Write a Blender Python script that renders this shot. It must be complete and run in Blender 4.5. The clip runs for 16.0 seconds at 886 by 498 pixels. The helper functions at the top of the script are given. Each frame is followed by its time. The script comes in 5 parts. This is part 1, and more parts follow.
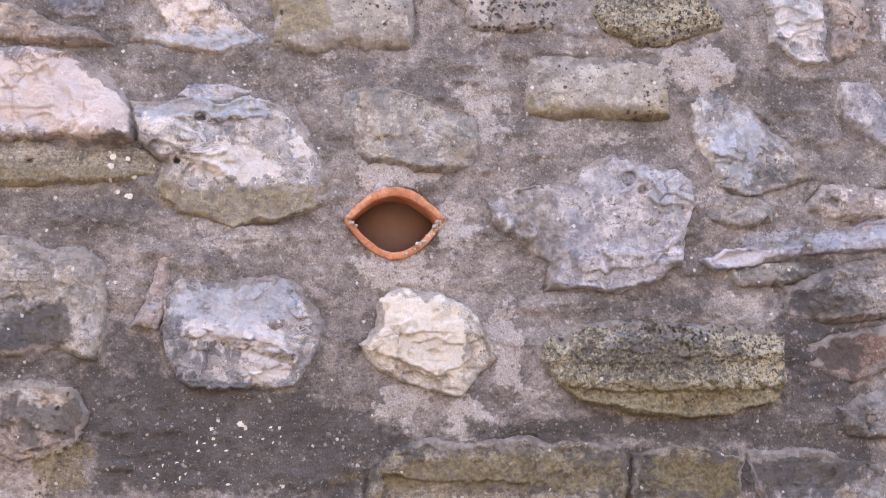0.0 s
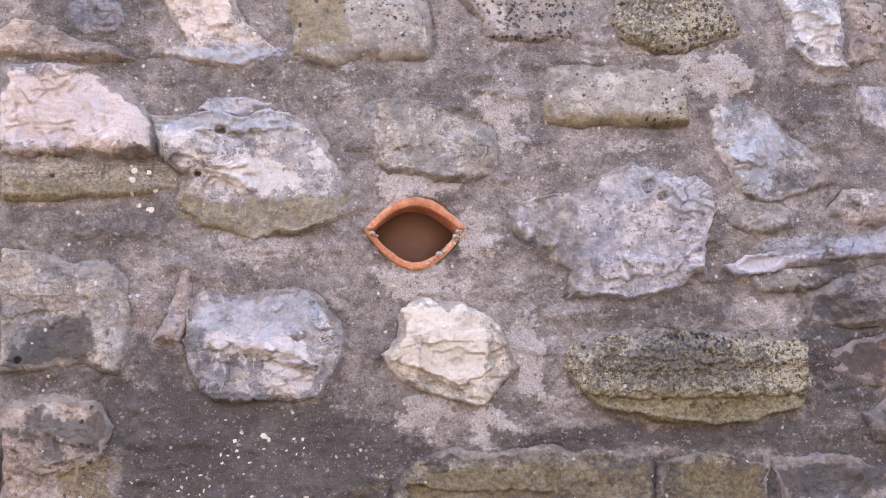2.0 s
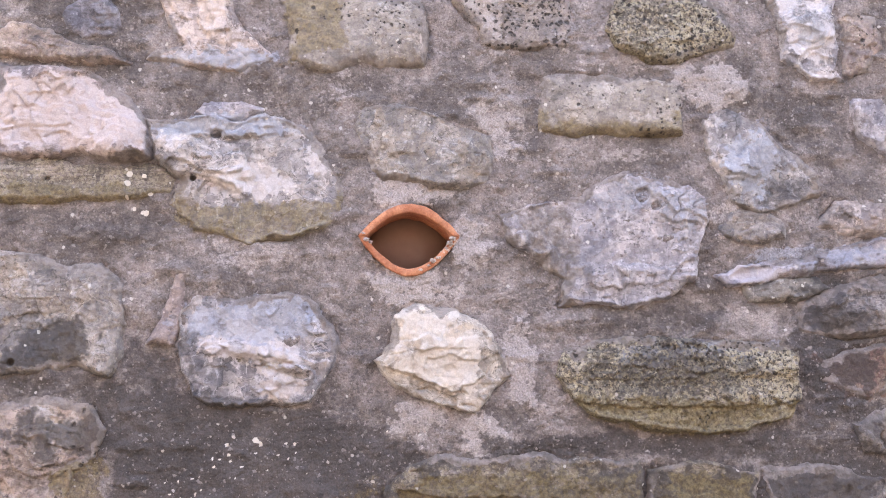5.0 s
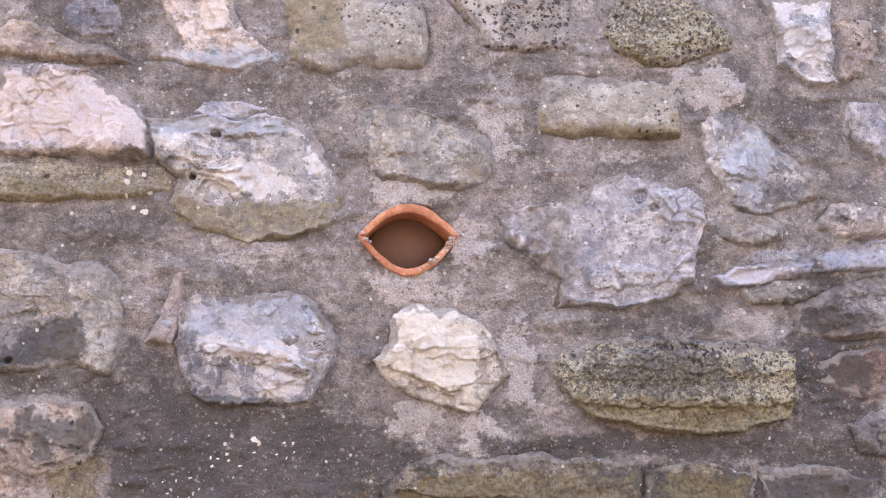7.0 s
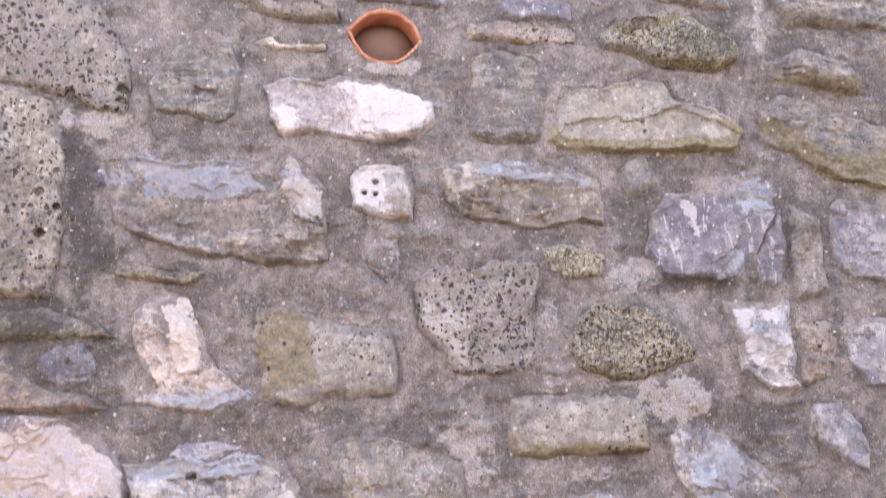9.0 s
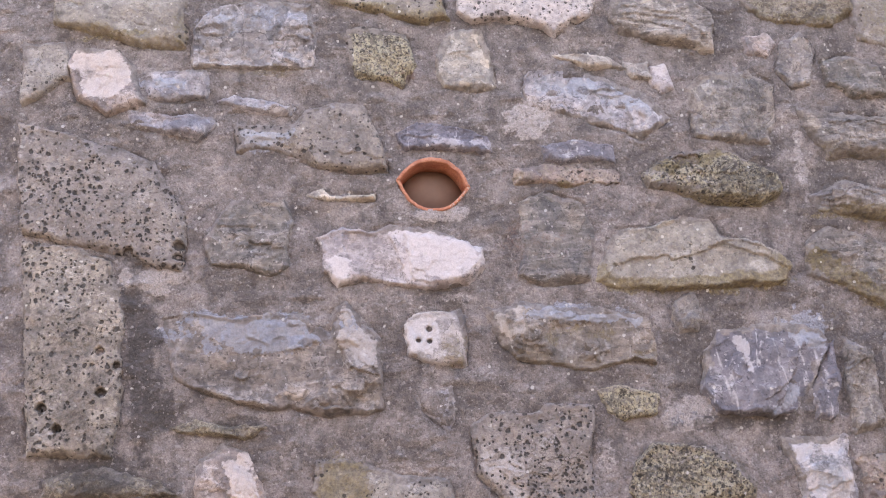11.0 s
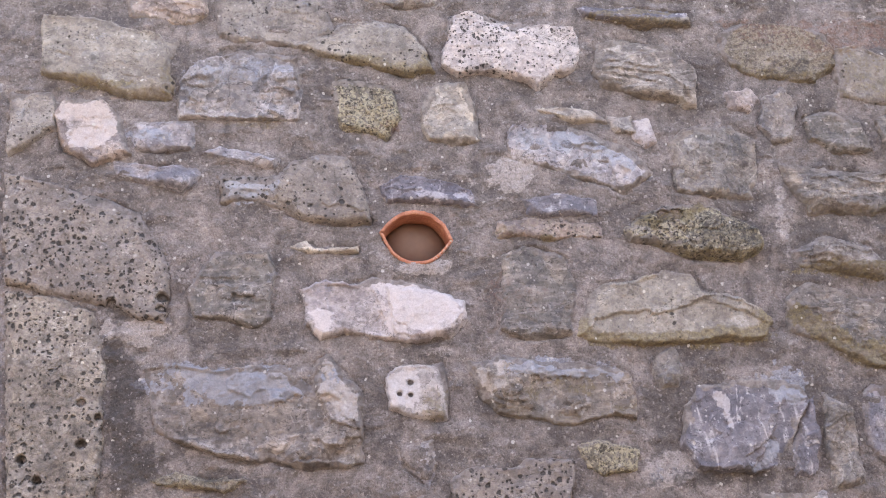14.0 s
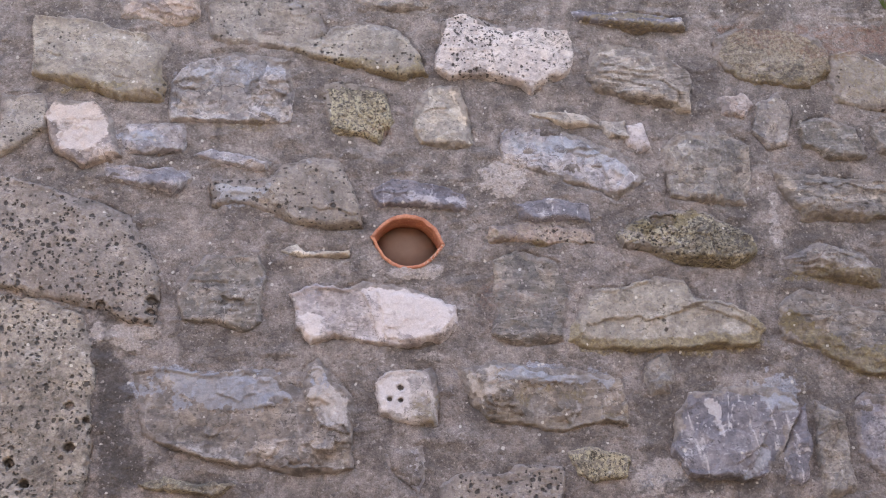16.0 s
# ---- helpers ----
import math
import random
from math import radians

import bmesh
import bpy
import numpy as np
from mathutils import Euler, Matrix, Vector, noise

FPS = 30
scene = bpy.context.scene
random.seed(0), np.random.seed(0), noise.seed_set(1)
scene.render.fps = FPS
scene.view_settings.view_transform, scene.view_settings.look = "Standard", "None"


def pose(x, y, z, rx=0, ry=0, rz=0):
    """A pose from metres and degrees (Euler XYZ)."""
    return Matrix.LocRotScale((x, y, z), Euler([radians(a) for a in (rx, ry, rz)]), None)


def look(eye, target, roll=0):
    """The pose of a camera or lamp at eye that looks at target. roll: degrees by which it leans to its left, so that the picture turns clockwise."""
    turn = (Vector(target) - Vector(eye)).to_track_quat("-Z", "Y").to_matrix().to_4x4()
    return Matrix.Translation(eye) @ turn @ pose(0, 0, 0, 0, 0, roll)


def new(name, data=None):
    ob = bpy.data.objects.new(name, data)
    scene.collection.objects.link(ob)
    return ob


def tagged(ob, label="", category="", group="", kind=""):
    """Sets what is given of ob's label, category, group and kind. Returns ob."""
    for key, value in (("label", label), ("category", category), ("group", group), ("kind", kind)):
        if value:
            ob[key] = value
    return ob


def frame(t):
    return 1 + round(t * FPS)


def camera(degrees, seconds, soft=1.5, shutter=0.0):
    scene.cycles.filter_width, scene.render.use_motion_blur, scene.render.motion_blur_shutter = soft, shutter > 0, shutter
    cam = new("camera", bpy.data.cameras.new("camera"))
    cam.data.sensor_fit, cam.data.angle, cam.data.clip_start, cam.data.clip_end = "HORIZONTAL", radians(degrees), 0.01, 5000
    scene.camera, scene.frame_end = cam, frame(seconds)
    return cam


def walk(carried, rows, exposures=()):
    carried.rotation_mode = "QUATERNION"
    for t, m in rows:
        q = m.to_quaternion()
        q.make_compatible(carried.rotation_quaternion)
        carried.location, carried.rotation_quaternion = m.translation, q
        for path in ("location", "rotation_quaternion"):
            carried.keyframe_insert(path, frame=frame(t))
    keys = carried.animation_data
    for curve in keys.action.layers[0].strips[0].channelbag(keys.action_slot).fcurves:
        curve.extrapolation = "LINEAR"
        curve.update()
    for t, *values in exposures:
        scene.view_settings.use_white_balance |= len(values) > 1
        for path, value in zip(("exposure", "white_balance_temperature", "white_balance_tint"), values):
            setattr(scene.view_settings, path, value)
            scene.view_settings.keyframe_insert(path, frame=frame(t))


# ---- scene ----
cam = camera(41.4, 16.0, soft=1.0, shutter=0.3)
PATH = [
    (0, (-0.104, -1.909, 1.038), (0.085, 0.075, 1.206), -0.3),
    (0.5, (-0.111, -1.911, 1.033), (0.071, 0.069, 1.241), 0.1),
    (1, (-0.116, -1.909, 1.027), (0.044, 0.075, 1.222), -0.6),
    (1.5, (-0.111, -1.909, 1.032), (0.06, 0.075, 1.221), -1.1),
    (2, (-0.116, -1.907, 1.02), (0.05, 0.075, 1.223), -1.0),
    (2.5, (-0.117, -1.907, 1.026), (0.059, 0.076, 1.22), -0.9),
    (3, (-0.11, -1.906, 1.016), (0.073, 0.075, 1.221), -1.2),
    (3.5, (-0.116, -1.91, 1.024), (0.046, 0.073, 1.229), -0.8),
    (4, (-0.118, -1.907, 1.02), (0.057, 0.074, 1.23), -0.5),
    (4.2, (-0.116, -1.911, 1.035), (0.056, 0.072, 1.233), -0.3),
    (6.3, (-0.133, -1.916, 1.0), (0.057, 0.06, 1.235), -0.5),
    (6.5, (-0.144, -1.918, 1.005), (0.049, 0.06, 1.23), 0.1),
    (7, (-0.137, -1.914, 1.005), (0.062, 0.063, 1.234), -0.2),
    (7.5, (-0.124, -1.916, 1.012), (0.064, 0.061, 1.248), -0.1),
    (8, (-0.129, -1.915, 1.03), (0.074, 0.062, 1.258), -0.4),
    (8.4, (-0.113, -1.937, 1.159), (0.097, 0.031, 1.449), -1.1),
    (8.5, (-0.113, -1.953, 1.202), (0.102, 0.011, 1.514), -1.7),
    (9, (-0.105, -2.011, 1.401), (0.113, -0.059, 1.777), -2.7),
    (9.5, (-0.125, -2.041, 1.489), (0.104, -0.105, 1.935), -2.0),
    (10, (-0.131, -2.056, 1.51), (0.057, -0.126, 2.003), -2.5),
    (10.2, (-0.151, -2.05, 1.498), (0.03, -0.12, 1.992), -4.2),
    (12.3, (-0.128, -2.063, 1.523), (0.051, -0.156, 2.097), -4.5),
    (12.5, (-0.121, -2.078, 1.555), (0.052, -0.164, 2.108), -4.3),
    (13, (-0.112, -2.075, 1.554), (0.067, -0.159, 2.098), -4.3),
    (13.5, (-0.108, -2.081, 1.561), (0.069, -0.166, 2.111), -4.2),
    (14, (-0.121, -2.079, 1.554), (0.064, -0.167, 2.11), -3.9),
    (14.5, (-0.112, -2.073, 1.551), (0.074, -0.157, 2.094), -3.8),
    (15, (-0.099, -2.067, 1.553), (0.096, -0.153, 2.1), -4.0),
    (15.5, (-0.09, -2.068, 1.564), (0.116, -0.155, 2.11), -3.9),
    (16, (-0.102, -2.075, 1.569), (0.081, -0.162, 2.12), -3.5),
]

EXPOSURES = [(0.0, 3.43, 8500, 23), (8.0, 3.48, 8500, 23), (9.5, 3.37, 8700, 24), (10.0, 3.22, 8700, 25), (12.3, 2.97, 8700, 23), (14.5, 3.02, 8700, 23), (15.5, 3.07, 8700, 23), (16.0, 2.8, 8700, 22)]
walk(cam, [(t, look(eye, target, roll)) for t, eye, target, roll in PATH], EXPOSURES)

# ---- daylight: the wall stands in the shade, the sun is behind it to the upper left ----
world = bpy.data.worlds.new("sky")
scene.world = world
world.use_nodes = True
wn = world.node_tree
sky = wn.nodes.new("ShaderNodeTexSky")
sky.sky_type, sky.sun_disc = "NISHITA", False
sky.sun_elevation, sky.sun_rotation = radians(38), radians(-35)
sky.air_density, sky.dust_density, sky.ozone_density = 1.0, 2.0, 1.0
wn.nodes["Background"].inputs["Strength"].default_value = 0.15
wn.links.new(sky.outputs[0], wn.nodes["Background"].inputs["Color"])
sun_data = bpy.data.lights.new("sun", "SUN")
sun_data.energy, sun_data.angle, sun_data.color = 3.2, radians(0.5), (1.0, 0.94, 0.85)
sun = new("sun", sun_data)
sun.matrix_world = look((-3.2, 4.6, 6.0), (0, 0, 1.0))


# ---- numeric noise ----
def lattice(ix, iz, seed):
    n = (ix.astype(np.int64) * 374761393 + iz.astype(np.int64) * 668265263 + seed * 974634821) & 0xFFFFFFFF
    n = ((n ^ (n >> 13)) * 1274126177) & 0xFFFFFFFF
    n = ((n ^ (n >> 16)) * 2246822519) & 0xFFFFFFFF
    return ((n ^ (n >> 15)) & 0xFFFFFF) / float(0xFFFFFF)


def vnoise(x, z, seed):
    ix, iz = np.floor(x), np.floor(z)
    fx, fz = x - ix, z - iz
    fx, fz = fx * fx * fx * (fx * (fx * 6 - 15) + 10), fz * fz * fz * (fz * (fz * 6 - 15) + 10)
    a, b = lattice(ix, iz, seed), lattice(ix + 1, iz, seed)
    c, d = lattice(ix, iz + 1, seed), lattice(ix + 1, iz + 1, seed)
    return (a + (b - a) * fx) * (1 - fz) + (c + (d - c) * fx) * fz


def fbm(x, z, freq, octaves, seed, gain=0.5):
    """Fractal noise, about -1 to 1, of that many waves per metre."""
    total, amp, norm = 0, 1.0, 0
    for o in range(octaves):
        total = total + amp * (vnoise(x * freq, z * freq, seed + 17 * o) * 2 - 1)
        norm += amp
        amp *= gain
        freq *= 2.03
    return total / norm * 1.4


def facets(x, z, cell, seed):
    """Chipped scoops that meet in sharp ridges, each tilted its own way."""
    gx, gz = np.floor(x / cell), np.floor(z / cell)
    height = np.full(x.shape, 1e9)
    for i in (-1, 0, 1):
        for j in (-1, 0, 1):
            kx, kz = gx + i, gz + j
            dx = x / cell - kx - lattice(kx, kz, seed)
            dz = z / cell - kz - lattice(kx, kz, seed + 1)
            dist = dx * dx + dz * dz
            tilt = (lattice(kx, kz, seed + 2) - 0.5) * dx + (lattice(kx, kz, seed + 3) - 0.5) * dz
            height = np.minimum(height, tilt * 1.9 + (lattice(kx, kz, seed + 4) - 0.5) * 0.4 + dist * 0.45)
    return height


def step(lo, hi, v):
    t = np.clip((v - lo) / (hi - lo), 0, 1)
    return t * t * (3 - 2 * t)


# ---- stains, blooms and holes on the wall, by place and size ----
SPOTS, PITS = [], []


def spot(kind, x, z, rx, rz, strength):
    SPOTS.append((kind, x, z, rx, rz, strength))


def pit(x, z, r):
    PITS.append((x, z, r))


PATCHES, FLAKES = [], []


def patch(kind, corners, strength):
    PATCHES.append((kind, corners, strength))


def flake(corners, depth):
    """A part of a block's face that broke off to that depth, or stayed proud where negative."""
    FLAKES.append((corners, depth))


def within(x, z, corners):
    """Distance to an outline, positive inside it."""
    near, odd = np.full(x.shape, 1e9), np.zeros(x.shape, bool)
    for (ax, az), (bx, bz) in zip(corners, corners[1:] + corners[:1]):
        ex, ez = bx - ax, bz - az
        t = np.clip(((x - ax) * ex + (z - az) * ez) / (ex * ex + ez * ez), 0, 1)
        near = np.minimum(near, np.hypot(x - ax - t * ex, z - az - t * ez))
        if ez:
            odd ^= ((az > z) != (bz > z)) & (x < ex * (z - az) / ez + ax)
    return np.where(odd, near, -near)


def box_of(corners, margin):
    xs, zs = [c[0] for c in corners], [c[1] for c in corners]
    return min(xs) - margin, max(xs) + margin, min(zs) - margin, max(zs) + margin


LEDGES = []


def ledge(xa, za, xb, zb, lip, reach):
    """A broken edge across a block: it stands proud above the line and falls back below it."""
    LEDGES.append((xa, za, xb, zb, lip, reach))


def broken(x, z, seed):
    rise = np.zeros(x.shape)
    x0, x1, z0, z1 = x.min(), x.max(), z.min(), z.max()
    wave, fade = None, None
    for xa, za, xb, zb, lip, reach in LEDGES:
        if max(xa, xb) < x0 - 0.03 or min(xa, xb) > x1 + 0.03 or max(za, zb) < z0 - 0.03 or min(za, zb) > z1 + 0.03:
            continue
        if wave is None:
            wave = fbm(x, z, 35, 3, seed) * 0.007 + fbm(x, z, 140, 2, seed + 1) * 0.0018
            fade = 0.15 + 0.85 * step(-0.5, 0.4, fbm(x, z, 16, 2, seed + 2))
        length = math.hypot(xb - xa, zb - za)
        ex, ez = (xb - xa) / length, (zb - za) / length
        along = ((x - xa) * ex + (z - za) * ez) / length
        off = (x - xa) * ez - (z - za) * ex + wave
        ends = step(-0.12, 0.08, along) * step(1.12, 0.92, along) * fade
        rise += lip * ends * np.where(off < 0, 0.45 * np.exp(np.minimum(off, 0) / (reach * 1.8)), -0.75 * np.exp(-np.maximum(off, 0) / reach))
    return rise


def stain(kind, x, z, seed):
    """How strongly stains of a kind cover the points, with ragged outlines."""
    cover = np.zeros(x.shape)
    x0, x1, z0, z1 = x.min(), x.max(), z.min(), z.max()
    for k, cx, cz, rx, rz, strength in SPOTS:
        if k != kind or cx + 2 * rx < x0 or cx - 2 * rx > x1 or cz + 2 * rz < z0 or cz - 2 * rz > z1:
            continue
        near = (np.abs(x - cx) < 2 * rx) & (np.abs(z - cz) < 2 * rz)
        px, pz = x[near], z[near]
        ragged = fbm(px, pz, 28, 4, seed, 0.6) * 0.58 + fbm(px, pz, 160, 2, seed + 3) * 0.2
        r = np.hypot((px - cx) / rx, (pz - cz) / rz)
        cover[near] = np.maximum(cover[near], strength * step(1.35, 0.35, r + ragged))
    for k, corners, strength in PATCHES:
        xa, xb, za, zb = box_of(corners, 0.02)
        if k != kind or xb < x0 or xa > x1 or zb < z0 or za > z1:
            continue
        near = (x > xa) & (x < xb) & (z > za) & (z < zb)
        px, pz = x[near], z[near]
        ragged = fbm(px, pz, 40, 4, seed + 5, 0.6) * 0.016 + fbm(px, pz, 170, 2, seed + 6) * 0.003
        cover[near] = np.maximum(cover[near], strength * step(-0.012, 0.014, within(px, pz, corners) + ragged))
    return cover


# ---- materials ----
def nodes_of(name):
    mat = bpy.data.materials.new(name)
    mat.use_nodes = True
    tree = mat.node_tree
    return mat, tree, tree.nodes["Principled BSDF"]


class Graph:
    """Short forms for the nodes of one material."""

    def __init__(self, tree):
        self.tree = tree
        self.place = self.node("ShaderNodeNewGeometry").outputs["Position"]

    def node(self, kind):
        return self.tree.nodes.new(kind)

    def put(self, socket, value):
        if isinstance(value, bpy.types.NodeSocket):
            self.tree.links.new(value, socket)
        elif isinstance(value, tuple):
            socket.default_value = (*value, 1.0) if len(value) == 3 and len(socket.default_value) == 4 else value
        else:
            socket.default_value = value

    def noise(self, scale, detail=4, rough=0.6, squash=None, distort=0.0):
        n = self.node("ShaderNodeTexNoise")
        n.inputs["Scale"].default_value, n.inputs["Detail"].default_value = scale, detail
        n.inputs["Roughness"].default_value, n.inputs["Distortion"].default_value = rough, distort
        vec = self.place
        if squash:
            m = self.node("ShaderNodeMapping")
            m.inputs["Scale"].default_value = squash
            self.put(m.inputs["Vector"], vec)
            vec = m.outputs[0]
        self.put(n.inputs["Vector"], vec)
        return n.outputs["Fac"]

    def cells(self, scale, out="Distance", wobble=0.0):
        n = self.node("ShaderNodeTexVoronoi")
        n.inputs["Scale"].default_value = scale
        vec = self.place
        if wobble:
            w = self.node("ShaderNodeTexNoise")
            w.inputs["Scale"].default_value = scale * 1.5
            self.put(w.inputs["Vector"], vec)
            v = self.node("ShaderNodeVectorMath")
            v.operation = "MULTIPLY_ADD"
            self.put(v.inputs[0], w.outputs["Color"])
            v.inputs[1].default_value = (wobble / scale,) * 3
            self.put(v.inputs[2], vec)
            vec = v.outputs[0]
        self.put(n.inputs["Vector"], vec)
        return n.outputs[out]

    def shards(self, scale, wobble):
        """Planes that break off against one another, each tilted its own way; height in metres."""
        w, cell = self.node("ShaderNodeTexNoise"), self.node("ShaderNodeTexVoronoi")
        w.inputs["Scale"].default_value, w.inputs["Detail"].default_value = scale * 1.2, 4
        cell.inputs["Scale"].default_value = scale
        self.put(w.inputs["Vector"], self.place)
        bent, away, tilt, lean = (self.node("ShaderNodeVectorMath") for _ in range(4))
        bent.operation, away.operation, tilt.operation, lean.operation = "MULTIPLY_ADD", "SUBTRACT", "SUBTRACT", "DOT_PRODUCT"
        self.put(bent.inputs[0], w.outputs["Color"])
        bent.inputs[1].default_value = (wobble / scale,) * 3
        self.put(bent.inputs[2], self.place)
        self.put(cell.inputs["Vector"], bent.outputs[0])
        self.put(away.inputs[0], bent.outputs[0])
        self.put(away.inputs[1], cell.outputs["Position"])
        self.put(tilt.inputs[0], cell.outputs["Color"])
        tilt.inputs[1].default_value = (0.5, 0.5, 0.5)
        self.put(lean.inputs[0], away.outputs[0])
        self.put(lean.inputs[1], tilt.outputs[0])
        tone = self.node("ShaderNodeSeparateColor")
        self.put(tone.inputs[0], cell.outputs["Color"])
        rim = self.node("ShaderNodeTexVoronoi")
        rim.feature = "DISTANCE_TO_EDGE"
        rim.inputs["Scale"].default_value = scale
        self.put(rim.inputs["Vector"], bent.outputs[0])
        return lean.outputs["Value"], tone.outputs[2], rim.outputs["Distance"]

    def math(self, op, a, b=0.0, c=0.0):
        n = self.node("ShaderNodeMath")
        n.operation = op
        for socket, v in zip(n.inputs, (a, b, c)):
            self.put(socket, v)
        return n.outputs[0]

    def ramp(self, v, lo, hi, to_lo=0.0, to_hi=1.0):
        n = self.node("ShaderNodeMapRange")
        n.interpolation_type = "SMOOTHSTEP"
        for socket, x in zip(n.inputs, (v, lo, hi, to_lo, to_hi)):
            self.put(socket, x)
        return n.outputs[0]

    def mix(self, fac, a, b, blend="MIX"):
        n = self.node("ShaderNodeMix")
        n.data_type, n.blend_type = "RGBA", blend
        self.put(n.inputs[0], fac)
        self.put(n.inputs[6], a)
        self.put(n.inputs[7], b)
        return n.outputs[2]

    def attr(self, name):
        n = self.node("ShaderNodeAttribute")
        n.attribute_name = name
        return n.outputs["Fac"]


def weathered(name, a, b, pale=(0.56, 0.51, 0.485), pits=0.0, pit_size=0.012, crust=0.0, bands=0.0, vein=0.0, relief=1.0, rough=0.88, sand=0.0, chips=0.7):
    """Stone or mortar: two body tones, grain, bloom, lichen, moss, soot, other dark areas and pits."""
    mat, tree, bsdf = nodes_of(name)
    g = Graph(tree)
    big = g.noise(11, 5, 0.6, distort=0.6)
    mid = g.noise(55, 6, 0.7)
    fine = g.noise(420, 3, 0.7)
    blotch = g.noise(120, 5, 0.75)
    streak = g.noise(42, 6, 0.75, squash=(0.8, 1.0, 1.5), distort=1.2)
    col = g.mix(g.ramp(big, 0.36, 0.64), a, b)
    if bands:
        layer = g.noise(26, 5, 0.65, squash=(0.35, 1.0, 2.0), distort=1.4)
        col = g.mix(g.math("MULTIPLY", g.ramp(layer, 0.5, 0.66), bands), col, tuple(v * 0.36 for v in a))
        col = g.mix(g.math("MULTIPLY", g.ramp(layer, 0.47, 0.36), bands), col, pale)
    # cloudy tone and grain
    if sand:
        col = g.mix(1.0, col, g.mix(g.ramp(mid, 0.34, 0.66), (0.72, 0.71, 0.71), (1.22, 1.21, 1.2)), "MULTIPLY")
    else:
        col = g.mix(1.0, col, g.mix(g.ramp(mid, 0.38, 0.62), (0.76, 0.75, 0.76), (1.18, 1.17, 1.15)), "MULTIPLY")
        large, tone, rim = g.shards(24, 0.9)
        small, fine_tone, _ = g.shards(66, 0.9)
        # tone steps by shard: stone colour, plus facet shading painted in
        col = g.mix(chips * 0.8, col, g.mix(1.0, col, g.mix(tone, (0.6, 0.6, 0.62), (1.3, 1.29, 1.27)), "MULTIPLY"))
        col = g.mix(chips * 0.8, col, g.mix(1.0, col, g.mix(fine_tone, (0.68, 0.675, 0.68), (1.26, 1.26, 1.25)), "MULTIPLY"))
        col = g.mix(g.math("MULTIPLY", g.ramp(rim, 0.035, 0.008), g.math("MULTIPLY", g.ramp(big, 0.44, 0.6), 0.55 * chips)), col, pale)
        col = g.mix(g.math("MULTIPLY", g.ramp(rim, 0.03, 0.006), g.math("MULTIPLY", g.ramp(big, 0.5, 0.38), 0.65 * chips)), col, tuple(v * 0.25 for v in a))
    if vein:
        line = g.math("ABSOLUTE", g.math("SUBTRACT", g.noise(13, 2, 0.4, squash=(1.0, 1.0, 0.3), distort=0.5), 0.5))
        col = g.mix(g.math("MULTIPLY", g.ramp(line, 0.016, 0.003), g.math("MULTIPLY", g.ramp(mid, 0.4, 0.6), vein)), col, (0.62, 0.6, 0.62))
    col = g.mix(g.math("MULTIPLY", g.ramp(streak, 0.58, 0.67), 0.32), col, pale)
    col = g.mix(g.math("MULTIPLY", g.ramp(streak, 0.42, 0.34), 0.42), col, tuple(v * 0.34 for v in a))
    if not sand:
        # hairline cracks, pinholes and pale flecks
        hair = g.math("ABSOLUTE", g.math("SUBTRACT", g.noise(21, 4, 0.55, squash=(0.8, 1.0, 1.3), distort=1.6), 0.5))
        hair = g.math("MULTIPLY", g.ramp(hair, 0.014, 0.003), g.ramp(big, 0.4, 0.6))
        col = g.mix(g.math("MULTIPLY", hair, 0.7), col, tuple(v * 0.25 for v in a))
        for size, channel, share, tone in ((240, 0, 0.94, tuple(v * 0.28 for v in a)), (150, 1, 0.955, tuple(v * 0.3 for v in a)), (190, 2, 0.95, pale)):
            fleck = g.node("ShaderNodeSeparateColor")
            g.put(fleck.inputs[0], g.cells(size, "Color", 0.9))
            chosen = g.ramp(g.math("ADD", fleck.outputs[channel], g.math("MULTIPLY", g.math("SUBTRACT", blotch, 0.5), 0.5)), share, share + 0.02)
            dot = g.ramp(g.cells(size, "Distance", 0.9), 0.5, 0.3)
            col = g.mix(g.math("MULTIPLY", g.math("MULTIPLY", chosen, dot), 0.65), col, tone)
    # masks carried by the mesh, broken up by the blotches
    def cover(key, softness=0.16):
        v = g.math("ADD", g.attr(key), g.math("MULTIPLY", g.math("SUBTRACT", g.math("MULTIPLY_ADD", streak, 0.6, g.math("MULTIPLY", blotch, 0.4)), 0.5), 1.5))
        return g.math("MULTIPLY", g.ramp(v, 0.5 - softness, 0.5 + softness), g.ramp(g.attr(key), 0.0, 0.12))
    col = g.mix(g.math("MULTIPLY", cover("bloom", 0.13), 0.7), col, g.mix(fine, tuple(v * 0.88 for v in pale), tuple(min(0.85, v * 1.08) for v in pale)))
    col = g.mix(g.math("MULTIPLY", cover("cool", 0.13), 0.65), col, g.mix(mid, (0.20, 0.225, 0.29), (0.49, 0.52, 0.585)))
    col = g.mix(g.math("MULTIPLY", cover("rust"), 0.6), col, g.mix(mid, (0.16, 0.07, 0.05), (0.30, 0.17, 0.13)))
    if crust:
        spots = g.ramp(g.math("ADD", g.noise(150, 4, 0.7), g.math("MULTIPLY", big, 0.35)), 0.66, 0.71)
        col = g.mix(g.math("MULTIPLY", spots, crust), col, g.mix(fine, (0.25, 0.215, 0.13), (0.62, 0.56, 0.44)))
        darkening = g.ramp(g.math("ADD", g.noise(190, 4, 0.75), g.math("MULTIPLY", mid, 0.3)), 0.69, 0.73)
        col = g.mix(g.math("MULTIPLY", darkening, crust), col, (0.055, 0.05, 0.045))
    col = g.mix(g.math("MULTIPLY", cover("darkening", 0.24), 0.76), col, (0.052, 0.047, 0.047))
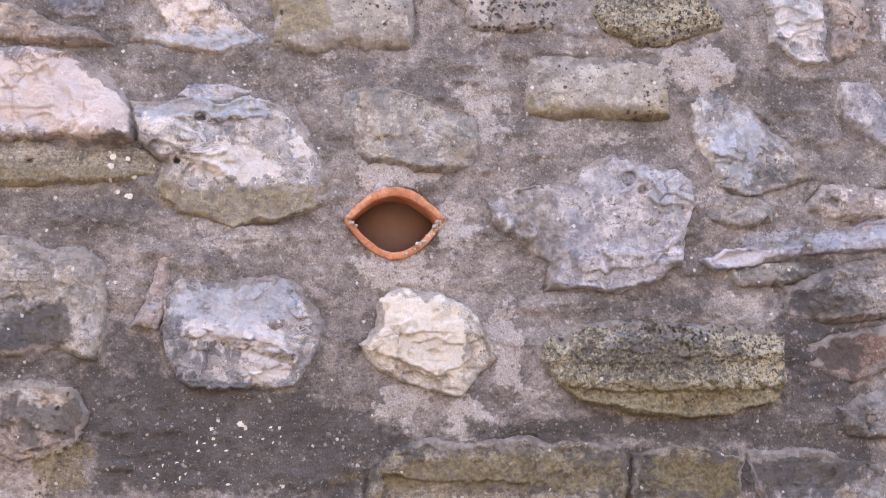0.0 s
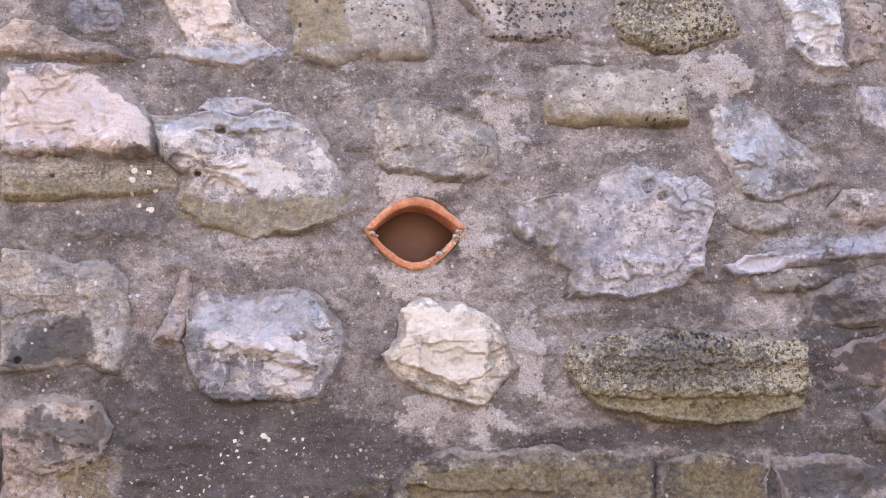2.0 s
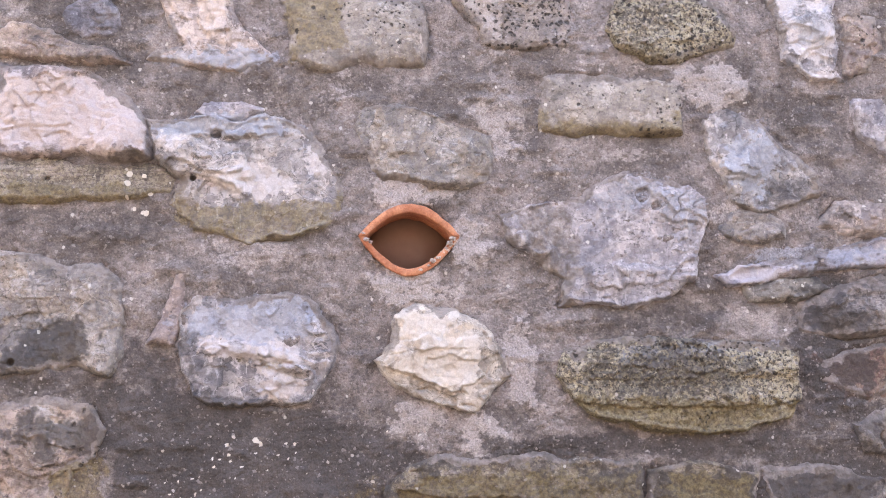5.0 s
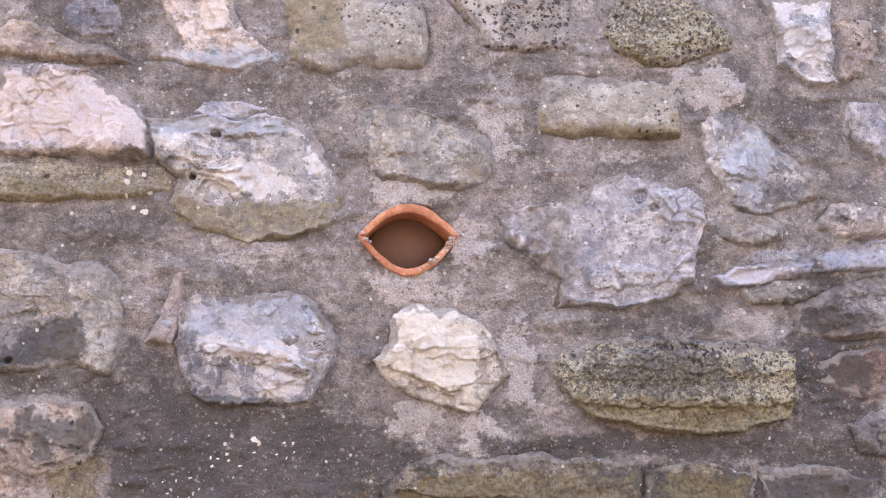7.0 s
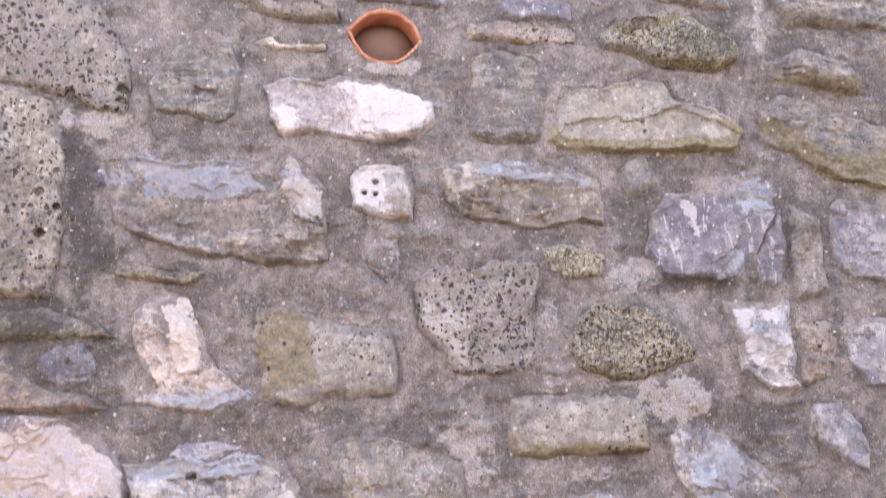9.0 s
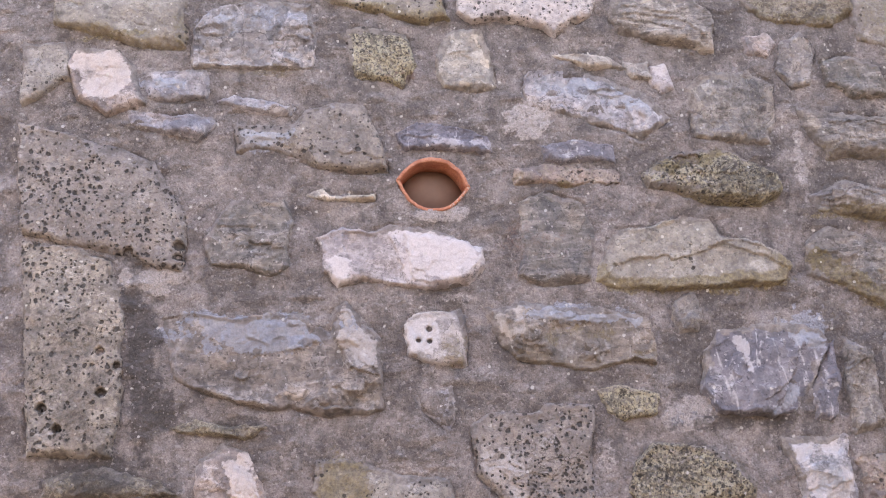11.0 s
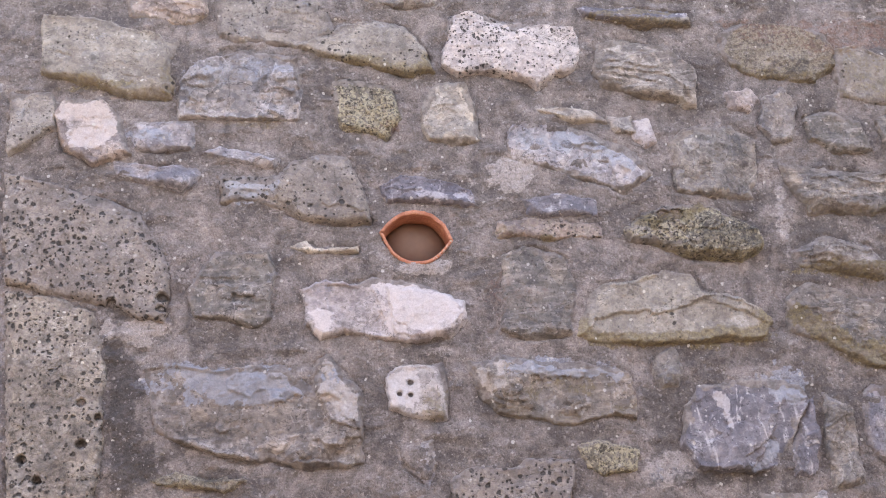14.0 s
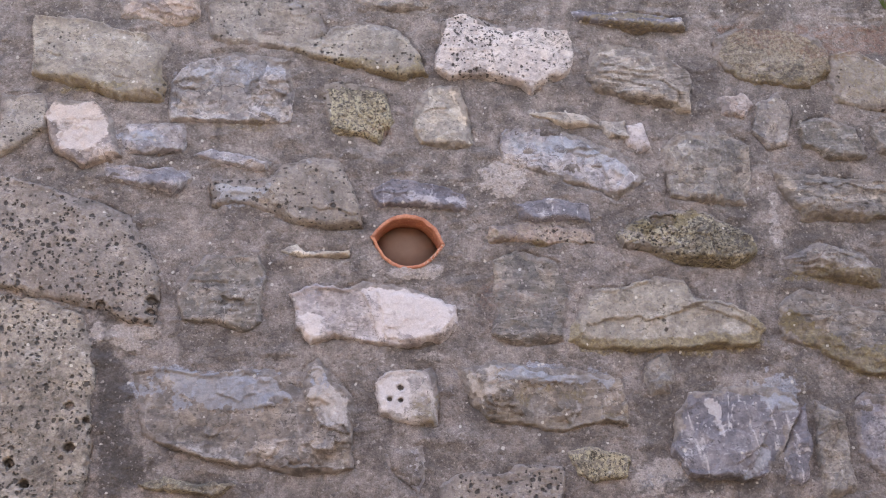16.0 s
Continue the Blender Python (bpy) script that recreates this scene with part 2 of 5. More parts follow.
    if not sand:
        col = g.mix(g.math("MULTIPLY", cover("smear", 0.2), 0.9), col, g.mix(g.ramp(mid, 0.4, 0.6), (0.165, 0.145, 0.137), (0.29, 0.257, 0.243)))
    col = g.mix(g.math("MULTIPLY", cover("moss", 0.22), 0.62), col, g.mix(g.ramp(blotch, 0.35, 0.65), (0.085, 0.06, 0.036), (0.27, 0.215, 0.105)))
    # grain over all of it
    col = g.mix(1.0 if sand else 0.3, col, g.mix(1.0, col, g.mix(g.ramp(fine, 0.36, 0.64), (0.82, 0.81, 0.8), (1.17, 1.17, 1.17)), "MULTIPLY"))
    if sand:
        for size, lo, hi, share in ((430, (0.55, 0.54, 0.54), (1.5, 1.48, 1.45), 1.0), (210, (0.7, 0.69, 0.69), (1.35, 1.34, 1.32), 0.8)):
            grit = g.node("ShaderNodeSeparateColor")
            g.put(grit.inputs[0], g.cells(size, "Color", 0.5))
            col = g.mix(sand * share, col, g.mix(1.0, col, g.mix(g.ramp(grit.outputs[0], 0.05, 0.95), lo, hi), "MULTIPLY"))
            col = g.mix(g.math("MULTIPLY", g.ramp(grit.outputs[1], 0.974, 0.984), 0.27), col, (0.6, 0.56, 0.53))
            col = g.mix(g.math("MULTIPLY", g.ramp(grit.outputs[2], 0.965, 0.975), 0.45), col, (0.07, 0.06, 0.06))
    col = g.mix(g.math("MULTIPLY", cover("dots", 0.12), 0.9), col, (0.72, 0.68, 0.62))
    # sparse pale lichen dots
    dot = g.node("ShaderNodeSeparateColor")
    g.put(dot.inputs[0], g.cells(95, "Color", 0.5))
    dots = g.math("MULTIPLY", g.ramp(g.cells(95, "Distance", 0.5), 0.34, 0.24), g.ramp(dot.outputs[2], 0.973, 0.98))
    col = g.mix(g.math("MULTIPLY", dots, 0.75), col, (0.6, 0.57, 0.53))
    height = g.math("ADD", g.math("MULTIPLY", mid, 0.6), g.math("MULTIPLY", blotch, 0.45))
    height = g.math("ADD", height, g.math("MULTIPLY", fine, 0.35 + 0.3 * sand))
    if sand:
        height = g.math("ADD", height, g.math("MULTIPLY", g.cells(210, "Distance", 0.5), -0.5))
    else:
        height = g.math("ADD", height, g.math("MULTIPLY", large, 150 * chips))
        height = g.math("ADD", height, g.math("MULTIPLY", small, 150 * chips))
    if pits:
        hole, where = 0.0, g.math("ADD", g.attr("pitted"), g.math("MULTIPLY", g.math("SUBTRACT", big, 0.5), 1.4))
        for size, share in ((pit_size, 1.0), (pit_size * 0.55, 0.9)):
            pick = g.node("ShaderNodeSeparateColor")
            g.put(pick.inputs[0], g.cells(1 / size, "Color", 0.7))
            one = g.math("MULTIPLY", g.ramp(g.cells(1 / size, "Distance", 0.7), 0.36, 0.22),
                         g.ramp(g.math("ADD", pick.outputs[0], g.math("MULTIPLY", g.math("SUBTRACT", where, 0.6), 0.5)), 1.02 - pits * 0.5, 1.06 - pits * 0.5))
            hole = g.math("MAXIMUM", one, hole)
        col = g.mix(g.math("MULTIPLY", hole, 0.85), col, (0.05, 0.045, 0.045))
        height = g.math("SUBTRACT", height, g.math("MULTIPLY", hole, 1.6))
    vary = g.node("ShaderNodeObjectInfo").outputs["Random"]
    col = g.mix(1.0, col, g.mix(vary, (0.9, 0.88, 0.9), (1.1, 1.08, 1.04)), "MULTIPLY")
    g.put(bsdf.inputs["Base Color"], col)
    g.put(bsdf.inputs["Roughness"], g.ramp(mid, 0.2, 0.8, rough - 0.12, min(1.0, rough + 0.08)))
    bsdf.inputs["Specular IOR Level"].default_value = 0.3
    bump = g.node("ShaderNodeBump")
    bump.inputs["Strength"].default_value, bump.inputs["Distance"].default_value = 0.9, 0.006 * relief
    g.put(bump.inputs["Height"], height)
    g.put(bsdf.inputs["Normal"], bump.outputs[0])
    return mat


mortar_mat = weathered("lime_mortar", (0.15, 0.133, 0.127), (0.285, 0.254, 0.242), relief=0.8, sand=0.16, pale=(0.46, 0.42, 0.405))
STONE = {
    "pale": weathered("pale_limestone", chips=0.8, a=(0.33, 0.275, 0.26), b=(0.43, 0.37, 0.355), pale=(0.66, 0.58, 0.56), relief=0.8),
    "strata": weathered("banded_limestone", (0.25, 0.225, 0.215), (0.33, 0.30, 0.285), bands=0.55, relief=1.2),
    "blue": weathered("blue_grey_limestone", (0.29, 0.285, 0.32), (0.44, 0.42, 0.45), vein=0.6, pale=(0.62, 0.59, 0.62)),
    "bluestone": weathered("blue_topped_limestone", (0.235, 0.205, 0.185), (0.315, 0.28, 0.26), bands=0.25, vein=0.2),
    "slate": weathered("slate_blue_limestone", chips=0.45, a=(0.165, 0.16, 0.19), b=(0.235, 0.225, 0.255), vein=0.6, relief=0.7, rough=0.78, pale=(0.55, 0.53, 0.56)),
    "beige": weathered("beige_sandstone", chips=0.3, a=(0.27, 0.245, 0.228), b=(0.36, 0.33, 0.31), pits=0.12, crust=0.14, relief=0.8),
    "pitted": weathered("pitted_limestone", chips=0.25, a=(0.255, 0.225, 0.21), b=(0.345, 0.305, 0.285), pits=1.2, pit_size=0.014, crust=0.15),
    "lichen": weathered("lichen_crusted_stone", chips=0.4, a=(0.20, 0.18, 0.15), b=(0.30, 0.27, 0.23), pits=0.5, crust=0.9, relief=1.5),
    "rose": weathered("rose_limestone", (0.30, 0.24, 0.225), (0.40, 0.325, 0.30), pits=0.2, crust=0.2),
    "grey": weathered("grey_limestone", chips=0.85, a=(0.25, 0.23, 0.225), b=(0.345, 0.315, 0.31), crust=0.15, vein=0.3, relief=1.1),
    "brown": weathered("brown_sandstone", chips=0.45, a=(0.185, 0.155, 0.13), b=(0.25, 0.215, 0.185), crust=0.45, bands=0.3, relief=1.2),
    "shale": weathered("grey_shale", (0.215, 0.20, 0.185), (0.285, 0.26, 0.24), bands=0.35),
    "dark": weathered("dark_recess_slab", chips=0.3, a=(0.12, 0.105, 0.105), b=(0.17, 0.15, 0.145), crust=0.2),
    "flint": weathered("chipped_flinty_limestone", chips=1.0, a=(0.26, 0.25, 0.26), b=(0.42, 0.40, 0.41), vein=0.5, relief=0.9, pale=(0.66, 0.62, 0.63)),
    "cream": weathered("cream_limestone", (0.37, 0.33, 0.30), (0.47, 0.43, 0.40), pale=(0.62, 0.57, 0.535), relief=0.8),
    "white": weathered("white_chalky_limestone", chips=0.3, a=(0.40, 0.36, 0.36), b=(0.50, 0.455, 0.45), pale=(0.68, 0.625, 0.61), relief=0.5),
    "dice": weathered("white_holed_limestone", chips=0.3, a=(0.40, 0.375, 0.365), b=(0.52, 0.48, 0.46), pits=0.35, pit_size=0.02, pale=(0.72, 0.68, 0.67)),
    "whitepit": weathered("white_soot_spotted_limestone", chips=0.2, a=(0.50, 0.45, 0.44), b=(0.60, 0.55, 0.53), pits=1.15, pit_size=0.011, pale=(0.72, 0.66, 0.64)),
}
LOOKS = {
    # what a block of each kind is called: relief of chips, of layers, of roughness
    "pale": ("pale pinkish limestone block with chipped faces", 0.6, 0.1, 1.0),
    "strata": ("banded grey limestone block with dark and white layers", 0.6, 1.0, 1.0),
    "blue": ("blue-grey veined limestone piece set in mortar", 0.9, 0.3, 1.0),
    "bluestone": ("brown-grey limestone block with a bluish top band", 0.9, 0.5, 1.0),
    "slate": ("slate-blue limestone block with white veins", 0.6, 0.1, 0.5),
    "beige": ("smooth beige sandstone block with mossy lower edge", 0.35, 0.15, 0.7),
    "pitted": ("pale beige limestone block full of dark pits", 0.4, 0.1, 0.8),
    "lichen": ("rough stone crusted with yellow and black lichen", 0.5, 0.4, 1.9),
    "rose": ("rosy weathered limestone block", 0.7, 0.2, 1.0),
    "grey": ("grey limestone block with broken chipped face", 0.9, 0.25, 1.0),
    "brown": ("brown sandstone block with olive lichen", 0.4, 0.6, 1.3),
    "shale": ("thin-layered grey-brown shale block", 0.4, 0.7, 0.8),
    "dark": ("dark rust-brown slab in place of a shaded recess", 0.2, 0.3, 1.0),
    "flint": ("whitish-blue chipped stone with curved fractures", 1.2, 0.3, 0.8),
    "cream": ("cream-white limestone block, rough hewn", 0.7, 0.15, 0.9),
    "white": ("chalk-white limestone block with grey end", 0.4, 0.1, 0.6),
    "dice": ("small white stone with round dark holes", 0.4, 0.1, 0.7),
    "whitepit": ("white limestone block spotted with black soot", 0.3, 0.1, 0.7),
}

# bloom of lime, moss, soot, other dark areas and rust, and the deep holes
spot("lime", -0.004, 1.324, 0.094, 0.024, 1)
spot("lime", 0.097, 1.243, 0.033, 0.075, 0.8)
spot("lime", 0.012, 1.160, 0.074, 0.039, 1.2)
spot("lime", 0.516, 1.515, 0.059, 0.041, 1.3)
spot("lime", 0.560, 1.505, 0.039, 0.030, 0.7)
spot("lime", 0.012, 0.945, 0.048, 0.034, 1.3)
spot("lime", 0.122, 0.924, 0.048, 0.031, 1.3)
spot("lime", 0.185, 1.028, 0.037, 0.092, 0.85)
spot("lime", 0.579, 1.104, 0.068, 0.024, 0.6)
spot("lime", 0.540, 1.296, 0.053, 0.058, 0.5)
spot("lime", 0.321, 0.905, 0.104, 0.013, 0.4)
spot("pale", -0.559, 1.452, 0.170, 0.070, 0.9)
spot("pale", -0.262, 1.344, 0.064, 0.026, 1)
spot("pale", -0.389, 1.405, 0.064, 0.028, 0.6)
spot("blue", -0.298, 1.428, 0.101, 0.021, 0.9)
spot("pale", -0.151, 1.376, 0.023, 0.038, 0.6)
# dark colour laid over the pit at this point
spot("dark", -0.318, 1.416, 0.013, 0.008, 1)
spot("pale", -0.343, 1.604, 0.055, 0.038, 0.6)
spot("blue", -0.343, 1.542, 0.082, 0.017, 0.6)
spot("pale", 0.020, 1.577, 0.024, 0.039, 0.4)
spot("blue", 0.583, 1.383, 0.045, 0.058, 1)
spot("dark", 0.650, 1.334, 0.049, 0.034, 0.4)
spot("pale", 0.705, 1.600, 0.050, 0.060, 0.8)
spot("blue", 0.386, 1.345, 0.097, 0.017, 0.5)
spot("pale", 0.384, 1.287, 0.068, 0.039, 0.4)
spot("pale", 0.037, 1.067, 0.070, 0.056, 0.9)
spot("pale", -0.334, 1.110, 0.053, 0.026, 0.6)
spot("blue", -0.236, 1.100, 0.091, 0.036, 0.7)
spot("pale", -0.227, 1.036, 0.063, 0.020, 0.7)
spot("dark", -0.352, 1.075, 0.031, 0.022, 0.5)
spot("dark", -0.334, 1.025, 0.035, 0.031, 0.4)
spot("dark", -0.564, 1.070, 0.070, 0.040, 0.9)
spot("pale", -0.512, 1.113, 0.040, 0.073, 0.4)
spot("moss", 0.437, 0.953, 0.182, 0.026, 0.9)
spot("pale", 0.495, 0.975, 0.058, 0.013, 0.5)
spot("blue", 0.490, 1.064, 0.145, 0.015, 0.6)
spot("moss", -0.527, 0.857, 0.035, 0.031, 1)
spot("dark", -0.255, 0.867, 0.206, 0.053, 0.8)
spot("dark", -0.084, 0.952, 0.055, 0.036, 0.5)
spot("dark", -0.545, 0.998, 0.105, 0.027, 0.5)
spot("dark", -0.432, 1.040, 0.035, 0.054, 0.4)
spot("dark", 0.678, 0.961, 0.039, 0.075, 0.5)
# dark and rusty colour painted in for the recess at the right
spot("dark", 0.759, 1.016, 0.055, 0.038, 1)
spot("rust", 0.759, 1.016, 0.059, 0.042, 0.9)
spot("rust", 0.658, 1.490, 0.070, 0.060, 0.35)
spot("blue", 0.693, 1.222, 0.119, 0.015, 0.9)
spot("pale", 0.583, 1.185, 0.044, 0.013, 0.8)
spot("moss", -0.253, 1.279, 0.128, 0.026, 0.8)
spot("moss", -0.602, 1.319, 0.053, 0.012, 0.9)
spot("blue", -0.389, 1.955, 0.043, 0.022, 1)
spot("pale", -0.328, 1.646, 0.026, 0.068, 1)
spot("moss", -0.162, 1.640, 0.043, 0.069, 0.8)
spot("pale", 0.025, 1.585, 0.011, 0.039, 0.8)
spot("blue", 0.459, 1.721, 0.052, 0.031, 0.5)
spot("lime", 0.454, 1.727, 0.047, 0.028, 1)
spot("lime", 0.307, 1.665, 0.030, 0.045, 0.5)
spot("lime", 0.035, 1.969, 0.091, 0.014, 0.5)
spot("lime", 0.041, 2.128, 0.062, 0.015, 0.9)
spot("blue", -0.301, 1.924, 0.148, 0.033, 1)
spot("pale", -0.370, 1.947, 0.039, 0.021, 0.6)
spot("pale", -0.242, 1.922, 0.060, 0.014, 0.5)
spot("pale", -0.104, 1.885, 0.028, 0.020, 0.7)
spot("blue", 0.286, 1.929, 0.115, 0.019, 1)
spot("pale", 0.141, 1.915, 0.030, 0.031, 0.6)
spot("pale", 0.046, 2.055, 0.068, 0.051, 1)
spot("pale", -0.154, 2.036, 0.024, 0.026, 1)
spot("pale", -0.003, 1.901, 0.029, 0.037, 0.9)
spot("moss", 0.052, 1.883, 0.020, 0.031, 0.5)
spot("lime", -0.479, 2.034, 0.054, 0.024, 1.3)
spot("lime", 0.040, 2.130, 0.073, 0.014, 0.7)
spot("lime", 0.216, 2.303, 0.054, 0.037, 1.2)
spot("lime", 0.464, 1.922, 0.031, 0.031, 0.4)
spot("lime", 0.484, 1.736, 0.046, 0.030, 0.9)
spot("pale", 0.574, 1.875, 0.027, 0.047, 0.35)
spot("blue", 0.692, 1.880, 0.054, 0.030, 1)
spot("pale", 0.719, 1.879, 0.024, 0.019, 0.6)
spot("moss", 0.491, 1.971, 0.170, 0.011, 1)
spot("moss", 0.906, 1.924, 0.087, 0.030, 1)
spot("moss", 0.742, 1.996, 0.032, 0.032, 0.8)
spot("moss", 0.833, 2.089, 0.100, 0.011, 0.9)
spot("pale", -0.277, 2.312, 0.047, 0.022, 0.8)
spot("blue", -0.454, 2.407, 0.073, 0.016, 0.7)
spot("pale", -0.568, 2.444, 0.052, 0.040, 0.9)
spot("pale", 0.256, 2.612, 0.125, 0.037, 0.5)
spot("dark", 0.300, 2.593, 0.034, 0.037, 0.3)
spot("dark", 0.657, 2.176, 0.067, 0.045, 0.5)
spot("dark", 0.670, 2.267, 0.067, 0.047, 0.35)
spot("dark", 0.800, 2.015, 0.087, 0.022, 0.5)
spot("moss", 0.486, 2.633, 0.116, 0.010, 0.9)
spot("moss", -0.559, 2.507, 0.094, 0.009, 0.8)
spot("moss", -0.244, 2.425, 0.085, 0.011, 0.5)
spot("pale", 0.434, 2.572, 0.046, 0.012, 0.5)
spot("pale", 0.495, 2.395, 0.022, 0.019, 0.6)
# dark colour painted in for the depth of a recessed upright joint
spot("dark", -0.512, 1.984, 0.024, 0.113, 0.6)
spot("pale", 0.712, 2.456, 0.029, 0.017, 0.9)
spot("rust", -0.032, 2.408, 0.065, 0.014, 0.5)
spot("rust", 0.204, 2.070, 0.063, 0.055, 0.4)
spot("rust", -0.062, 2.467, 0.033, 0.041, 0.3)
spot("rust", -0.211, 1.546, 0.028, 0.019, 0.2)
spot("dark", -0.405, 0.942, 0.294, 0.062, 0.8)
spot("dark", 0.708, 0.979, 0.059, 0.104, 0.6)
spot("dark", 0.434, 0.898, 0.211, 0.023, 0.55)
spot("dark", -0.583, 1.241, 0.132, 0.020, 0.4)
spot("dark", 0.444, 1.116, 0.125, 0.028, 0.4)
spot("dark", -0.157, 0.873, 0.218, 0.071, 0.9)
spot("lime", -0.270, 1.499, 0.157, 0.029, 0.35)
spot("lime", 0.171, 1.509, 0.048, 0.088, 0.35)
spot("lime", -0.253, 1.210, 0.155, 0.036, 0.3)
spot("lime", -0.063, 1.736, 0.059, 0.060, 0.3)
spot("lime", 0.053, 2.172, 0.062, 0.065, 0.4)
spot("lime", -0.135, 2.180, 0.083, 0.033, 0.3)
spot("lime", 0.122, 2.272, 0.054, 0.091, 0.3)
spot("lime", 0.738, 2.196, 0.016, 0.104, 0.6)
spot("lime", -0.125, 2.498, 0.043, 0.108, 0.3)
spot("dots", -0.458, 1.309, 0.003, 0.004, 1)
spot("dots", -0.434, 1.345, 0.002, 0.005, 1)
spot("dots", -0.457, 1.332, 0.004, 0.004, 1)
spot("dots", -0.421, 1.315, 0.005, 0.003, 1)
spot("dots", -0.434, 1.286, 0.004, 0.004, 1)
spot("dots", -0.432, 1.345, 0.005, 0.004, 1)
spot("dots", -0.455, 1.348, 0.004, 0.004, 1)
spot("dots", -0.429, 1.285, 0.005, 0.005, 1)
spot("dots", -0.448, 1.291, 0.003, 0.005, 1)
spot("dots", -0.207, 1.323, 0.002, 0.002, 1)
spot("dots", -0.201, 1.317, 0.003, 0.002, 1)
spot("dots", -0.233, 1.318, 0.002, 0.002, 1)
spot("dots", -0.228, 1.308, 0.002, 0.003, 1)
spot("dots", -0.208, 1.306, 0.002, 0.002, 1)
spot("dots", -0.185, 0.820, 0.004, 0.002, 1)
spot("dots", -0.213, 0.894, 0.003, 0.003, 1)
spot("dots", -0.296, 0.911, 0.003, 0.003, 1)
spot("dots", -0.335, 0.840, 0.002, 0.002, 1)
spot("dots", -0.295, 0.842, 0.003, 0.001, 1)
spot("dots", -0.232, 0.911, 0.003, 0.002, 1)
spot("dots", -0.181, 0.818, 0.003, 0.004, 1)
spot("dots", -0.292, 0.910, 0.003, 0.001, 1)
spot("dots", -0.314, 0.877, 0.002, 0.002, 1)
spot("dots", -0.344, 0.834, 0.002, 0.004, 1)
spot("dots", -0.177, 0.876, 0.002, 0.003, 1)
spot("dots", -0.227, 0.856, 0.003, 0.003, 1)
spot("dots", -0.168, 0.864, 0.002, 0.003, 1)
spot("dots", -0.306, 0.888, 0.003, 0.002, 1)
spot("dots", -0.245, 0.915, 0.003, 0.002, 1)
spot("dots", -0.349, 0.858, 0.004, 0.002, 1)
spot("dots", -0.230, 0.870, 0.003, 0.002, 1)
spot("dots", -0.214, 0.843, 0.001, 0.001, 1)
spot("dots", -0.221, 0.821, 0.003, 0.002, 1)
spot("dots", -0.237, 0.884, 0.002, 0.002, 1)
spot("dots", -0.281, 0.858, 0.002, 0.003, 1)
spot("dots", -0.201, 0.912, 0.003, 0.003, 1)
spot("dots", -0.292, 0.895, 0.003, 0.002, 1)
spot("dots", -0.316, 0.875, 0.003, 0.001, 1)
spot("dots", -0.289, 0.884, 0.003, 0.002, 1)
spot("dots", -0.185, 0.897, 0.002, 0.003, 1)
spot("dots", -0.179, 0.869, 0.002, 0.002, 1)
spot("dots", -0.249, 0.897, 0.004, 0.003, 1)
spot("dots", -0.317, 0.890, 0.003, 0.003, 1)
spot("dots", -0.195, 0.880, 0.002, 0.002, 1)
spot("dots", -0.197, 0.887, 0.002, 0.003, 1)
spot("dots", -0.271, 0.876, 0.004, 0.002, 1)
spot("dots", -0.351, 0.827, 0.003, 0.003, 1)
spot("dots", -0.268, 0.823, 0.004, 0.002, 1)
spot("dots", -0.241, 0.911, 0.004, 0.005, 1)
spot("dots", -0.249, 0.918, 0.004, 0.004, 1)
spot("dots", -0.191, 0.917, 0.003, 0.002, 1)
spot("dots", -0.187, 0.911, 0.004, 0.004, 1)
spot("dots", -0.187, 0.913, 0.002, 0.003, 1)
spot("dots", -0.384, 0.851, 0.002, 0.002, 1)
spot("dots", -0.367, 0.828, 0.002, 0.002, 1)
spot("dots", -0.378, 0.832, 0.002, 0.002, 1)
spot("dots", -0.371, 0.854, 0.002, 0.003, 1)
spot("dots", -0.384, 0.834, 0.003, 0.002, 1)
spot("dots", -0.338, 0.860, 0.002, 0.003, 1)
spot("dots", -0.392, 0.852, 0.002, 0.002, 1)
spot("dots", -0.366, 0.845, 0.002, 0.001, 1)
spot("dots", -0.038, 0.930, 0.002, 0.001, 1)
spot("dots", -0.021, 0.917, 0.001, 0.002, 1)
spot("dark", 0.479, 0.828, 0.288, 0.055, 0.75)
spot("dark", 0.722, 1.054, 0.089, 0.221, 0.75)
spot("dark", -0.579, 0.920, 0.139, 0.097, 0.4)
spot("dark", 0.359, 0.904, 0.315, 0.023, 0.8)
spot("dark", -0.630, 1.889, 0.106, 0.161, 0.5)
spot("dark", -0.550, 1.769, 0.133, 0.038, 0.5)
spot("dark", 0.887, 1.819, 0.065, 0.063, 0.3)
spot("dark", 0.463, 1.111, 0.135, 0.026, 0.6)
spot("moss", 0.152, 0.837, 0.232, 0.036, 0.6)
spot("moss", 0.431, 0.829, 0.114, 0.037, 0.5)
spot("dark", 0.440, 1.022, 0.212, 0.056, 0.6)
spot("dark", 0.701, 0.868, 0.108, 0.083, 0.7)
spot("dark", 0.153, 0.882, 0.186, 0.028, 0.5)
spot("dark", 0.826, 1.971, 0.120, 0.221, 0.35)
spot("dark", -0.596, 0.876, 0.121, 0.053, 0.5)
spot("dark", 0.251, 1.045, 0.057, 0.055, 0.3)
spot("rust", -0.596, 0.868, 0.087, 0.043, 0.4)
spot("dark", -0.082, 1.033, 0.027, 0.082, 0.4)
spot("dark", -0.398, 1.761, 0.192, 0.029, 0.5)
spot("dark", -0.066, 1.823, 0.049, 0.060, 0.4)
spot("dark", -0.370, 1.838, 0.117, 0.029, 0.5)
spot("dark", 0.543, 1.713, 0.124, 0.020, 0.6)
spot("dark", 0.721, 1.198, 0.109, 0.057, 0.4)
spot("dark", 0.422, 1.055, 0.183, 0.021, 0.5)
spot("dark", 0.700, 0.849, 0.117, 0.084, 0.85)
spot("dark", 0.479, 0.828, 0.307, 0.055, 0.9)
